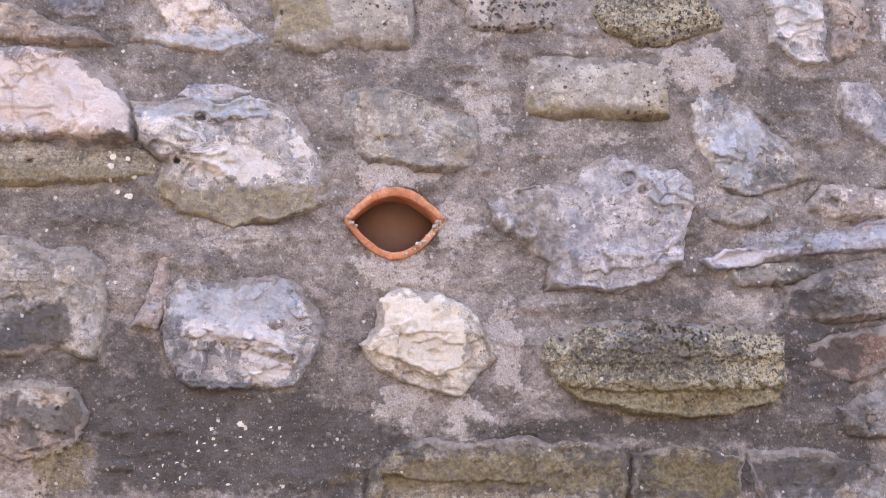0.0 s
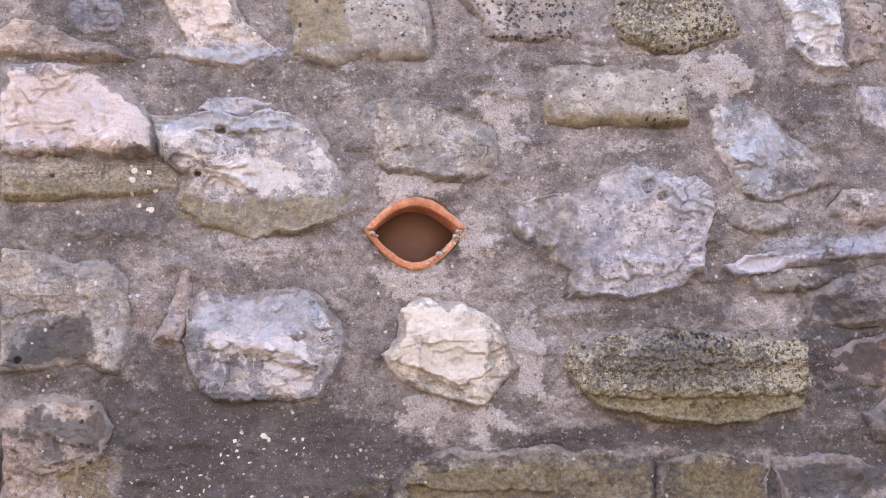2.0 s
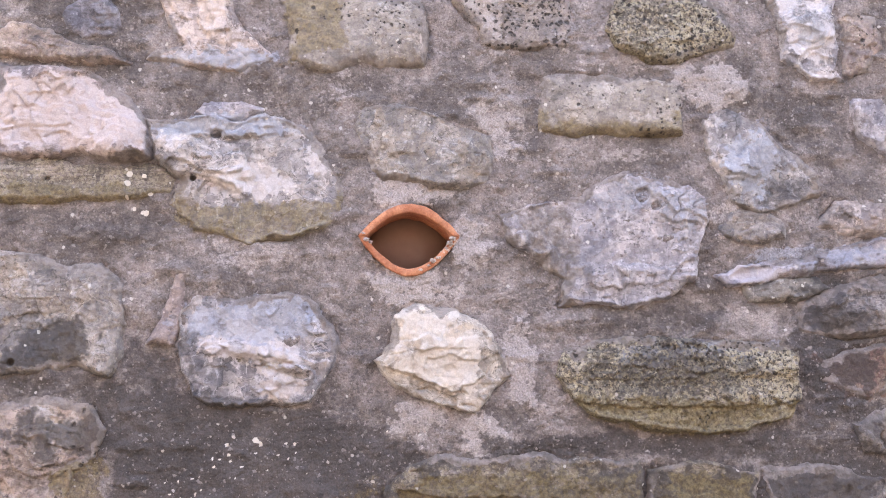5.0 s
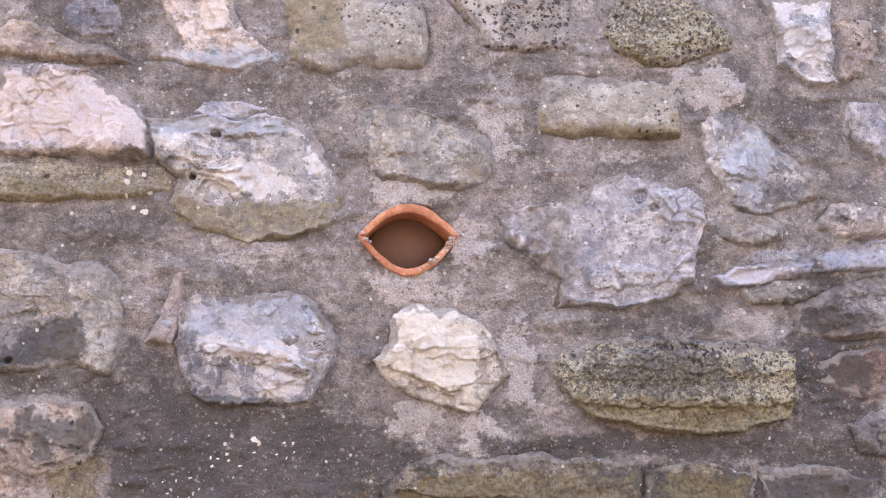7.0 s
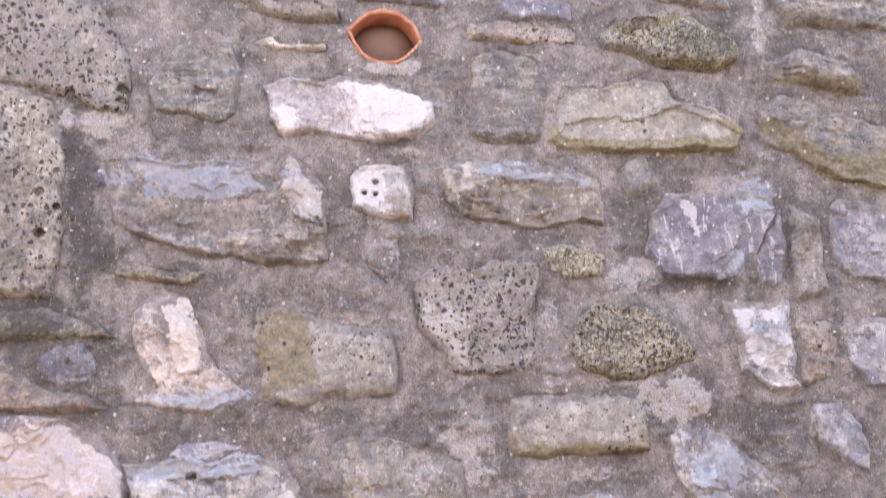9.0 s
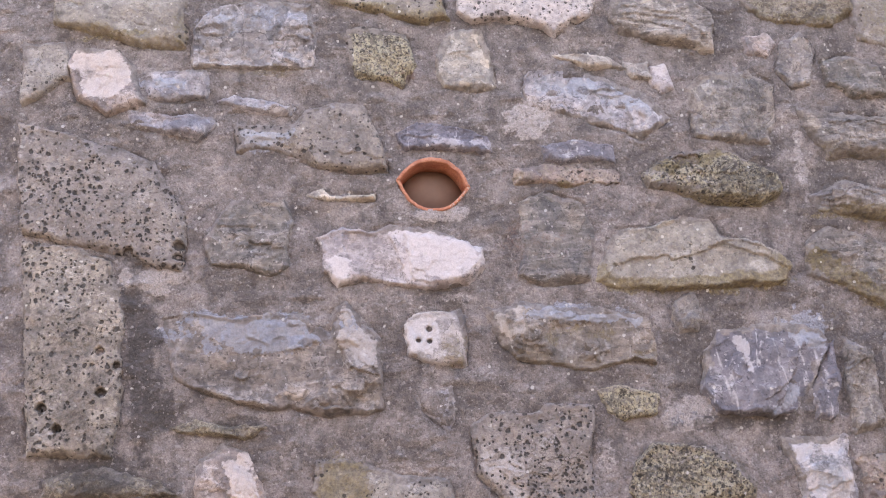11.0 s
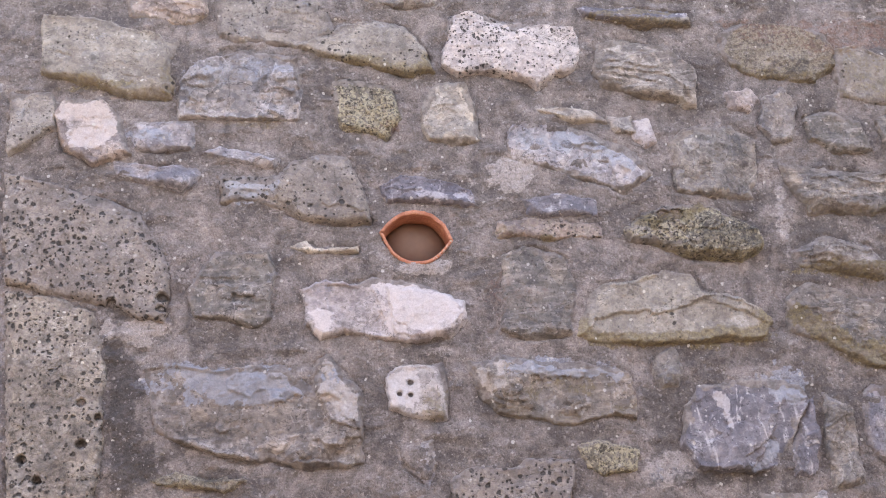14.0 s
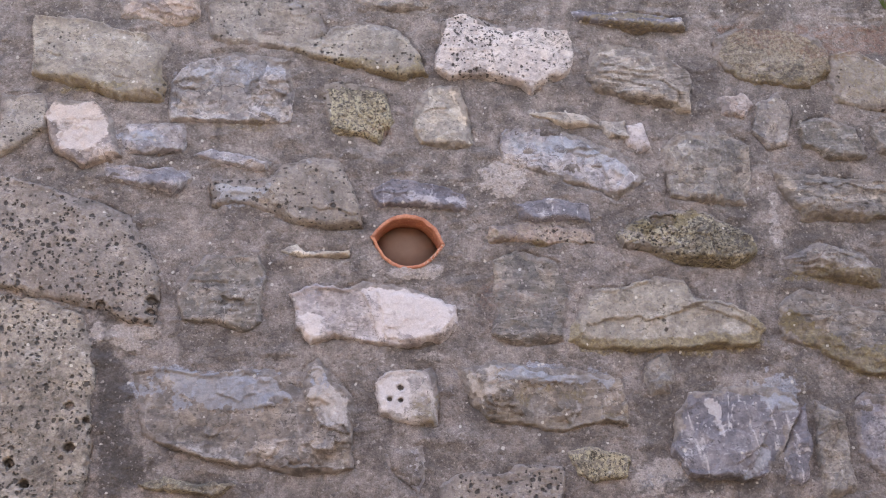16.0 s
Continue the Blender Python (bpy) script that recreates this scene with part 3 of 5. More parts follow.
spot("dark", 0.857, 2.239, 0.125, 0.275, 0.42)
spot("dark", 0.599, 2.067, 0.065, 0.044, 0.4)
spot("dark", 0.529, 2.026, 0.162, 0.043, 0.3)
spot("dark", -0.575, 1.692, 0.102, 0.058, 0.7)
spot("dark", -0.573, 1.597, 0.055, 0.028, 0.5)
spot("dark", 0.725, 1.470, 0.157, 0.060, 0.4)
spot("dark", -0.032, 1.501, 0.116, 0.038, 0.4)
spot("dark", 0.189, 1.629, 0.090, 0.044, 0.4)
spot("dark", 0.229, 1.637, 0.060, 0.050, 0.35)
spot("lime", 0.150, 1.442, 0.057, 0.126, 0.6)
spot("lime", -0.113, 1.490, 0.056, 0.057, 0.5)
spot("lime", -0.253, 1.219, 0.164, 0.037, 0.5)
spot("lime", 0.340, 1.393, 0.126, 0.029, 0.5)
spot("lime", 0.414, 1.549, 0.198, 0.020, 0.5)
spot("blue", -0.254, 1.109, 0.109, 0.036, 0.9)
spot("pale", -0.263, 1.082, 0.054, 0.023, 0.9)
spot("lime", -0.073, 2.178, 0.063, 0.055, 0.4)
spot("lime", 0.487, 2.126, 0.108, 0.028, 0.3)
spot("dark", 0.488, 1.858, 0.042, 0.062, 0.4)
spot("dark", 0.170, 2.040, 0.021, 0.064, 0.4)
pit(0.393, 1.320, 0.0155)
pit(0.416, 1.301, 0.0095)
pit(0.383, 1.358, 0.0100)
pit(-0.318, 1.416, 0.0100)
pit(-0.586, 1.340, 0.0050)
pit(-0.354, 1.342, 0.0070)
pit(0.405, 1.420, 0.0070)
pit(-0.631, 1.044, 0.0070)
pit(-0.453, 1.030, 0.0070)
pit(-0.522, 2.084, 0.0110)
pit(-0.432, 2.089, 0.0110)
pit(-0.434, 2.068, 0.0090)
pit(-0.569, 1.834, 0.0110)
pit(-0.571, 1.906, 0.0100)
pit(-0.642, 1.776, 0.0100)
pit(-0.669, 1.813, 0.0110)
pit(0.006, 1.913, 0.0070)
pit(0.005, 1.890, 0.0060)
pit(-0.015, 1.893, 0.0060)
pit(-0.542, 1.880, 0.0070)
pit(0.504, 2.207, 0.0160)
pit(0.529, 2.208, 0.0150)
ledge(-0.308, 1.069, -0.227, 1.050, 0.008, 0.025)
ledge(-0.227, 1.050, -0.160, 1.030, 0.008, 0.025)
ledge(-0.366, 1.093, -0.299, 1.110, 0.005, 0.02)
ledge(-0.272, 0.992, -0.155, 1.016, 0.004, 0.015)
ledge(-0.691, 1.371, -0.567, 1.374, 0.007, 0.03)
ledge(-0.567, 1.374, -0.478, 1.364, 0.007, 0.03)
ledge(-0.478, 1.364, -0.429, 1.357, 0.007, 0.03)
ledge(-0.429, 1.364, -0.361, 1.331, 0.006, 0.02)
ledge(-0.361, 1.331, -0.280, 1.307, 0.006, 0.02)
ledge(-0.280, 1.307, -0.189, 1.311, 0.006, 0.02)
ledge(-0.443, 1.433, -0.361, 1.440, 0.005, 0.015)
ledge(-0.361, 1.440, -0.298, 1.410, 0.005, 0.015)
ledge(-0.298, 1.410, -0.188, 1.416, 0.005, 0.015)
ledge(0.263, 1.250, 0.315, 1.231, 0.006, 0.04)
ledge(0.315, 1.231, 0.360, 1.183, 0.006, 0.04)
ledge(0.340, 1.141, 0.427, 1.173, 0.005, 0.03)
ledge(0.427, 1.173, 0.487, 1.219, 0.005, 0.03)
ledge(0.364, 1.268, 0.449, 1.220, 0.004, 0.025)
ledge(-0.027, 1.087, 0.065, 1.067, 0.003, 0.02)
ledge(-0.010, 0.986, 0.055, 1.003, 0.006, 0.02)
ledge(0.055, 1.003, 0.109, 0.983, 0.006, 0.02)
ledge(0.241, 1.036, 0.440, 1.022, 0.004, 0.015)
ledge(0.440, 1.022, 0.652, 1.023, 0.004, 0.015)
ledge(0.249, 0.971, 0.438, 0.976, 0.004, 0.015)
ledge(0.438, 0.976, 0.649, 0.971, 0.004, 0.015)
ledge(-0.067, 1.428, 0.036, 1.437, 0.004, 0.02)
ledge(0.036, 1.437, 0.121, 1.428, 0.004, 0.02)
ledge(-0.031, 1.376, 0.129, 1.380, 0.004, 0.02)
ledge(0.547, 1.441, 0.644, 1.416, 0.004, 0.015)
ledge(0.227, 1.456, 0.342, 1.461, 0.004, 0.02)
ledge(0.342, 1.461, 0.459, 1.461, 0.004, 0.02)
ledge(-0.651, 1.116, -0.564, 1.128, 0.003, 0.02)
ledge(0.112, 1.676, 0.162, 1.679, 0.003, 0.02)
ledge(0.376, 1.573, 0.562, 1.601, 0.003, 0.02)
ledge(-0.409, 1.929, -0.341, 1.901, 0.007, 0.025)
ledge(-0.341, 1.901, -0.282, 1.878, 0.007, 0.025)
ledge(-0.282, 1.878, -0.163, 1.898, 0.007, 0.025)
ledge(-0.163, 1.908, -0.086, 1.834, 0.005, 0.015)
ledge(-0.448, 1.959, -0.301, 1.955, 0.004, 0.012)
ledge(-0.301, 1.955, -0.162, 1.918, 0.004, 0.012)
ledge(0.130, 1.915, 0.263, 1.899, 0.006, 0.02)
ledge(0.263, 1.899, 0.407, 1.888, 0.006, 0.02)
ledge(0.157, 1.858, 0.299, 1.846, 0.005, 0.02)
ledge(0.299, 1.846, 0.414, 1.856, 0.005, 0.02)
ledge(0.422, 2.030, 0.519, 2.031, 0.005, 0.012)
ledge(0.519, 2.031, 0.585, 2.045, 0.005, 0.012)
ledge(0.585, 2.045, 0.648, 2.023, 0.005, 0.012)
ledge(0.599, 1.741, 0.658, 1.789, 0.005, 0.012)
ledge(-0.380, 2.124, -0.300, 2.116, 0.004, 0.012)
ledge(-0.330, 2.080, -0.239, 2.071, 0.004, 0.012)
ledge(-0.308, 2.296, -0.246, 2.288, 0.005, 0.012)
ledge(-0.246, 2.305, -0.174, 2.253, 0.004, 0.02)
ledge(-0.174, 2.253, -0.049, 2.238, 0.004, 0.02)
ledge(-0.402, 2.515, -0.286, 2.519, 0.005, 0.02)
ledge(-0.286, 2.519, -0.179, 2.499, 0.005, 0.02)
ledge(-0.392, 2.468, -0.180, 2.458, 0.005, 0.015)
ledge(0.419, 2.535, 0.608, 2.495, 0.004, 0.012)
ledge(0.422, 2.505, 0.610, 2.458, 0.004, 0.012)
ledge(0.554, 2.329, 0.742, 2.300, 0.005, 0.02)
ledge(0.784, 2.276, 1.008, 2.252, 0.005, 0.015)
ledge(0.734, 2.018, 0.957, 1.965, 0.006, 0.02)
ledge(0.482, 2.182, 0.689, 2.164, 0.004, 0.02)
ledge(0.238, 2.384, 0.497, 2.319, 0.004, 0.015)
ledge(0.225, 2.207, 0.386, 2.202, 0.004, 0.015)
ledge(-0.026, 2.282, 0.144, 2.271, 0.004, 0.012)
ledge(-0.624, 2.579, -0.476, 2.517, 0.004, 0.02)
ledge(-0.057, 2.054, 0.003, 2.014, 0.003, 0.02)
ledge(0.822, 2.381, 0.945, 2.352, 0.004, 0.015)
ledge(0.762, 2.133, 0.939, 2.116, 0.005, 0.015)
ledge(-0.687, 2.114, -0.548, 2.067, 0.004, 0.02)

# patches of colour and broken flakes, by their corners on the face
patch("pale", ((-0.329, 1.335), (-0.284, 1.358), (-0.239, 1.36), (-0.176, 1.354), (-0.189, 1.322), (-0.248, 1.312), (-0.311, 1.324)), 1.1)
patch("blue", ((-0.428, 1.431), (-0.339, 1.443), (-0.239, 1.448), (-0.175, 1.425), (-0.193, 1.411), (-0.284, 1.415), (-0.348, 1.406), (-0.419, 1.409)), 0.8)
patch("moss", ((-0.396, 1.302), (-0.267, 1.298), (-0.126, 1.303), (-0.133, 1.266), (-0.258, 1.242), (-0.356, 1.262)), 0.85)
patch("moss", ((-0.639, 1.339), (-0.551, 1.331), (-0.392, 1.33), (-0.383, 1.314), (-0.507, 1.306), (-0.638, 1.302)), 0.6)
patch("pale", ((-0.669, 1.522), (-0.473, 1.485), (-0.433, 1.434), (-0.424, 1.379), (-0.543, 1.384), (-0.666, 1.382)), 0.75)
patch("dark", ((-0.664, 1.298), (-0.419, 1.301), (-0.383, 1.264), (-0.462, 1.237), (-0.663, 1.23)), 0.5)
patch("moss", ((-0.209, 1.693), (-0.133, 1.688), (-0.109, 1.636), (-0.105, 1.571), (-0.146, 1.542), (-0.193, 1.544), (-0.201, 1.601)), 0.8)
patch("pale", ((-0.365, 1.703), (-0.342, 1.697), (-0.309, 1.653), (-0.295, 1.595), (-0.323, 1.582), (-0.349, 1.607), (-0.346, 1.654)), 1.1)
patch("blue", ((-0.43, 1.548), (-0.324, 1.558), (-0.221, 1.545), (-0.285, 1.525)), 0.9)
patch("dark", ((-0.351, 1.56), (-0.314, 1.568), (-0.291, 1.548), (-0.324, 1.538)), 0.6)
patch("dark", ((0.173, 1.671), (0.218, 1.665), (0.276, 1.648), (0.27, 1.623), (0.214, 1.606), (0.176, 1.622)), 0.35)
patch("pale", ((0.076, 1.709), (0.158, 1.667), (0.154, 1.579), (0.125, 1.589), (0.117, 1.619), (0.077, 1.654)), 0.6)
patch("pale", ((0.635, 1.676), (0.74, 1.673), (0.726, 1.547), (0.656, 1.57)), 0.8)
patch("blue", ((0.654, 1.65), (0.727, 1.653), (0.728, 1.567), (0.667, 1.58)), 0.6)
patch("blue", ((0.534, 1.403), (0.618, 1.389), (0.606, 1.351), (0.552, 1.332), (0.534, 1.351)), 1.1)
patch("dark", ((0.612, 1.351), (0.699, 1.352), (0.696, 1.304), (0.602, 1.298)), 0.6)
patch("blue", ((0.28, 1.314), (0.367, 1.352), (0.473, 1.332), (0.501, 1.308), (0.483, 1.246), (0.394, 1.295), (0.318, 1.3)), 0.55)
patch("smear", ((0.147, 1.287), (0.204, 1.301), (0.27, 1.305), (0.278, 1.248), (0.304, 1.182), (0.246, 1.146), (0.201, 1.219)), 0.6)
patch("pale", ((0.524, 1.187), (0.573, 1.203), (0.642, 1.207), (0.631, 1.18), (0.553, 1.173)), 0.9)
patch("blue", ((0.642, 1.207), (0.852, 1.252), (0.849, 1.204), (0.73, 1.2), (0.651, 1.187)), 0.8)
patch("blue", ((0.319, 1.07), (0.538, 1.067), (0.644, 1.058), (0.642, 1.032), (0.45, 1.031), (0.336, 1.024)), 0.5)
patch("moss", ((0.269, 0.989), (0.381, 0.972), (0.524, 0.965), (0.644, 0.971), (0.638, 0.948), (0.484, 0.925), (0.399, 0.929), (0.306, 0.959)), 1)
patch("dark", ((0.433, 1.08), (0.538, 1.076), (0.547, 1.064), (0.442, 1.063)), 0.8)
patch("rust", ((0.682, 1.043), (0.84, 1.069), (0.836, 0.997), (0.776, 0.978), (0.718, 0.99)), 1.1)
patch("pale", ((-0.021, 1.127), (0.069, 1.121), (0.112, 1.074), (0.117, 1.028), (0.093, 0.983), (0.048, 1.004), (-0.015, 1.031), (-0.024, 1.067)), 1.1)
patch("dark", ((-0.025, 1.009), (0.02, 0.981), (0.065, 0.964), (0.075, 0.975), (0.02, 0.994)), 0.3)
patch("blue", ((-0.365, 1.123), (-0.285, 1.135), (-0.186, 1.143), (-0.169, 1.088), (-0.267, 1.081), (-0.347, 1.082)), 0.9)
patch("pale", ((-0.338, 1.082), (-0.267, 1.108), (-0.178, 1.07), (-0.178, 1.034), (-0.285, 1.05), (-0.329, 1.037)), 0.85)
patch("pale", ((-0.267, 1.009), (-0.223, 1.026), (-0.165, 1.016), (-0.169, 0.98), (-0.25, 0.979)), 0.8)
patch("dark", ((-0.373, 1.074), (-0.347, 1.075), (-0.334, 1.037), (-0.351, 1.002), (-0.365, 1.029)), 0.7)
patch("moss", ((-0.289, 1.056), (-0.249, 1.052), (-0.196, 1.035), (-0.205, 1.024), (-0.267, 1.036)), 0.5)
patch("dark", ((-0.605, 1.114), (-0.558, 1.124), (-0.522, 1.094), (-0.504, 1.041), (-0.582, 1.035), (-0.642, 1.03), (-0.643, 1.079)), 0.75)
patch("moss", ((-0.537, 0.873), (-0.49, 0.889), (-0.494, 0.831), (-0.536, 0.815)), 1.1)
patch("pale", ((-0.599, 0.981), (-0.512, 0.97), (-0.503, 0.909), (-0.555, 0.902), (-0.589, 0.937)), 0.6)
patch("moss", ((-0.018, 0.852), (0.219, 0.872), (0.218, 0.827), (0.071, 0.813), (-0.028, 0.799)), 0.7)
patch("moss", ((0.219, 0.867), (0.377, 0.863), (0.375, 0.795), (0.217, 0.8)), 0.55)
patch("moss", ((0.424, 0.862), (0.565, 0.844), (0.563, 0.789), (0.421, 0.794)), 0.8)
patch("pale", ((-0.051, 2.109), (0.079, 2.073), (0.113, 2.041), (0.074, 1.992), (-0.016, 2.003), (-0.029, 2.053)), 1.25)
patch("pale", ((-0.176, 2.054), (-0.14, 2.047), (-0.138, 2.008), (-0.16, 2.005)), 1.2)
patch("smear", ((-0.144, 2.105), (-0.058, 2.099), (-0.04, 2.048), (-0.032, 1.999), (-0.112, 2.011), (-0.13, 2.047)), 0.45)
patch("blue", ((-0.417, 1.963), (-0.369, 1.95), (-0.232, 1.954), (-0.174, 1.907), (-0.233, 1.888), (-0.292, 1.881), (-0.369, 1.915)), 1)
patch("pale", ((-0.158, 1.946), (-0.138, 1.965), (-0.086, 1.897), (-0.09, 1.843), (-0.132, 1.853), (-0.16, 1.896)), 0.7)
patch("dark", ((-0.45, 1.911), (-0.369, 1.907), (-0.34, 1.818), (-0.435, 1.857)), 0.35)
patch("moss", ((0.023, 1.887), (0.068, 1.894), (0.066, 1.846), (0.026, 1.852)), 0.6)
patch("pale", ((-0.035, 1.922), (0.006, 1.938), (0.023, 1.897), (0.011, 1.857), (-0.027, 1.874)), 0.9)
patch("blue", ((0.18, 1.948), (0.382, 1.924), (0.393, 1.904), (0.227, 1.913)), 1.1)
patch("pale", ((0.112, 1.941), (0.178, 1.946), (0.174, 1.889), (0.138, 1.886)), 0.7)
patch("moss", ((0.186, 1.911), (0.38, 1.897), (0.388, 1.878), (0.285, 1.873), (0.204, 1.877)), 0.5)
patch("blue", ((0.653, 1.884), (0.732, 1.871), (0.723, 1.838), (0.668, 1.853)), 1.1)
patch("pale", ((0.559, 1.869), (0.58, 1.868), (0.588, 1.796), (0.576, 1.795)), 0.8)
patch("blue", ((0.634, 1.764), (0.672, 1.772), (0.661, 1.73), (0.607, 1.721)), 0.7)
patch("moss", ((0.431, 2.187), (0.466, 2.214), (0.577, 2.229), (0.584, 2.201), (0.484, 2.177)), 0.8)
patch("dark", ((0.586, 2.212), (0.68, 2.175), (0.692, 2.141), (0.64, 2.121), (0.565, 2.135)), 0.55)
# dark colour over the hollow in the lichen block
patch("dark", ((0.476, 2.205), (0.514, 2.206), (0.506, 2.182), (0.479, 2.183)), 0.9)
patch("moss", ((0.326, 1.987), (0.545, 1.966), (0.673, 1.97), (0.65, 1.957), (0.438, 1.956), (0.335, 1.969)), 1.2)
patch("moss", ((0.726, 1.998), (0.785, 1.995), (0.863, 1.938), (0.966, 1.901), (0.962, 1.876), (0.838, 1.916), (0.758, 1.958)), 1.1)
patch("blue", ((-0.326, 2.322), (-0.225, 2.312), (-0.234, 2.273), (-0.318, 2.273)), 1)
patch("pale", ((-0.318, 2.316), (-0.236, 2.299), (-0.257, 2.276), (-0.313, 2.283)), 0.6)
patch("pale", ((-0.63, 2.482), (-0.543, 2.474), (-0.506, 2.422), (-0.551, 2.362), (-0.591, 2.386)), 0.9)
patch("pale", ((-0.019, 2.284), (0.139, 2.273), (0.142, 2.245), (0.043, 2.26)), 0.6)
patch("blue", ((0.233, 2.395), (0.374, 2.379), (0.467, 2.33), (0.453, 2.296), (0.316, 2.344), (0.23, 2.36)), 0.6)
patch("dark", ((0.239, 2.331), (0.325, 2.329), (0.431, 2.297), (0.428, 2.263), (0.365, 2.285)), 0.4)
patch("blue", ((-0.4, 2.539), (-0.284, 2.571), (-0.178, 2.551), (-0.179, 2.51), (-0.264, 2.501), (-0.368, 2.492)), 0.5)
patch("dark", ((0.573, 2.379), (0.694, 2.363), (0.689, 2.242), (0.623, 2.245), (0.584, 2.291)), 0.5)
patch("pale", ((0.555, 2.368), (0.584, 2.378), (0.633, 2.324), (0.629, 2.296), (0.578, 2.326)), 0.6)
patch("pale", ((0.413, 2.561), (0.459, 2.572), (0.511, 2.529), (0.466, 2.524)), 0.6)
patch("moss", ((0.186, 2.188), (0.29, 2.177), (0.295, 2.17), (0.185, 2.178)), 0.8)
patch("pale", ((0.74, 2.451), (0.786, 2.45), (0.784, 2.361), (0.738, 2.356)), 0.4)
patch("moss", ((0.759, 2.111), (0.888, 2.089), (0.918, 2.068), (0.843, 2.082)), 1)
patch("moss", ((0.9, 2.55), (0.941, 2.553), (1.06, 2.489), (1.049, 2.424), (0.969, 2.435), (0.89, 2.453)), 0.45)
patch("rust", ((0.66, 2.624), (1.057, 2.616), (1.043, 2.541), (0.878, 2.52), (0.677, 2.574)), 0.5)
patch("dark", ((0.305, 0.922), (0.483, 0.92), (0.657, 0.943), (0.678, 0.98), (0.803, 0.968), (0.796, 0.865), (0.586, 0.871), (0.35, 0.882)), 0.6)
patch("dark", ((0.67, 1.178), (0.816, 1.185), (0.809, 1.071), (0.673, 1.055)), 0.45)
patch("dark", ((-0.487, 1.014), (-0.373, 1.003), (-0.161, 0.969), (-0.035, 0.941), (-0.027, 0.861), (-0.073, 0.8), (-0.476, 0.813)), 0.75)
patch("dark", ((0.255, 1.127), (0.454, 1.133), (0.646, 1.093), (0.5, 1.077), (0.263, 1.076)), 0.5)
patch("dark", ((-0.462, 1.111), (-0.417, 1.075), (-0.373, 1.038), (-0.364, 0.985), (-0.469, 0.996)), 0.6)
patch("dark", ((-0.018, 0.861), (0.367, 0.832), (0.374, 0.786), (-0.028, 0.799)), 0.5)
patch("dark", ((0.386, 0.858), (0.584, 0.834), (0.581, 0.78), (0.384, 0.786)), 0.6)
patch("dark", ((-0.66, 1.044), (-0.461, 1.031), (-0.469, 0.969), (-0.659, 0.991)), 0.5)
patch("dark", ((-0.531, 2.014), (-0.465, 1.971), (-0.459, 1.853), (-0.425, 1.765), (-0.528, 1.743)), 0.7)
patch("dark", ((0.734, 2.286), (1.034, 2.276), (0.966, 1.901), (0.838, 1.918), (0.716, 2.041)), 0.35)
patch("dark", ((0.435, 1.927), (0.518, 1.923), (0.482, 1.703), (0.412, 1.717)), 0.4)
patch("dark", ((0.751, 1.912), (0.962, 1.88), (0.926, 1.677), (0.747, 1.678)), 0.4)
patch("dark", ((-0.628, 1.692), (-0.444, 1.667), (-0.416, 1.553), (-0.443, 1.498), (-0.624, 1.542)), 0.5)
patch("dark", ((0.569, 1.514), (0.763, 1.506), (0.77, 1.378), (0.638, 1.385)), 0.5)
flake(((-0.641, 1.457), (-0.619, 1.459), (-0.614, 1.425), (-0.587, 1.393), (-0.64, 1.398)), 0.006)
flake(((-0.527, 1.462), (-0.437, 1.434), (-0.428, 1.381), (-0.495, 1.376), (-0.517, 1.416)), -0.005)
flake(((-0.329, 1.332), (-0.284, 1.357), (-0.176, 1.354), (-0.194, 1.319), (-0.257, 1.312)), -0.006)
flake(((-0.357, 1.411), (-0.193, 1.415), (-0.175, 1.364), (-0.284, 1.36), (-0.347, 1.351)), 0.007)
flake(((-0.289, 1.058), (-0.249, 1.05), (-0.165, 1.021), (-0.178, 1.034), (-0.205, 1.062), (-0.267, 1.076), (-0.312, 1.073)), -0.008)
flake(((-0.285, 1.05), (-0.205, 1.03), (-0.165, 1.021), (-0.178, 1.009), (-0.25, 1), (-0.285, 0.992)), 0.008)
flake(((-0.373, 1.074), (-0.347, 1.075), (-0.331, 1.033), (-0.347, 0.993), (-0.366, 1.029)), 0.01)
flake(((0.268, 1.244), (0.324, 1.22), (0.36, 1.153), (0.246, 1.138), (0.258, 1.174)), -0.006)
flake(((0.175, 1.296), (0.28, 1.31), (0.306, 1.248), (0.324, 1.21), (0.258, 1.23), (0.202, 1.221)), 0.006)
flake(((-0.025, 1.031), (0.039, 1.007), (0.075, 0.975), (0.056, 0.968), (-0.034, 1.013), (-0.056, 1.041)), 0.01)
flake(((0.119, 1.092), (0.163, 1.018), (0.14, 1.001), (0.113, 1.028)), 0.008)
flake(((0.258, 1.057), (0.634, 1.059), (0.646, 1.018), (0.449, 1.012), (0.261, 1.012)), -0.004)
flake(((0.259, 0.971), (0.447, 0.964), (0.639, 0.969), (0.643, 0.948), (0.484, 0.923), (0.306, 0.955)), 0.008)
flake(((-0.045, 1.472), (0.029, 1.457), (0.075, 1.436), (0.084, 1.4), (-0.046, 1.41)), 0.005)
flake(((-0.55, 1.201), (-0.497, 1.205), (-0.469, 1.174), (-0.456, 1.111), (-0.478, 1.017), (-0.522, 1.041), (-0.54, 1.113)), -0.004)
flake(((-0.019, 0.834), (0.072, 0.824), (0.218, 0.82), (0.216, 0.747), (-0.029, 0.755)), 0.012)
flake(((0.074, 1.65), (0.116, 1.604), (0.124, 1.575), (0.158, 1.568), (0.159, 1.647), (0.099, 1.668)), -0.004)
flake(((-0.351, 1.702), (-0.309, 1.653), (-0.294, 1.59), (-0.333, 1.58), (-0.351, 1.607)), -0.006)
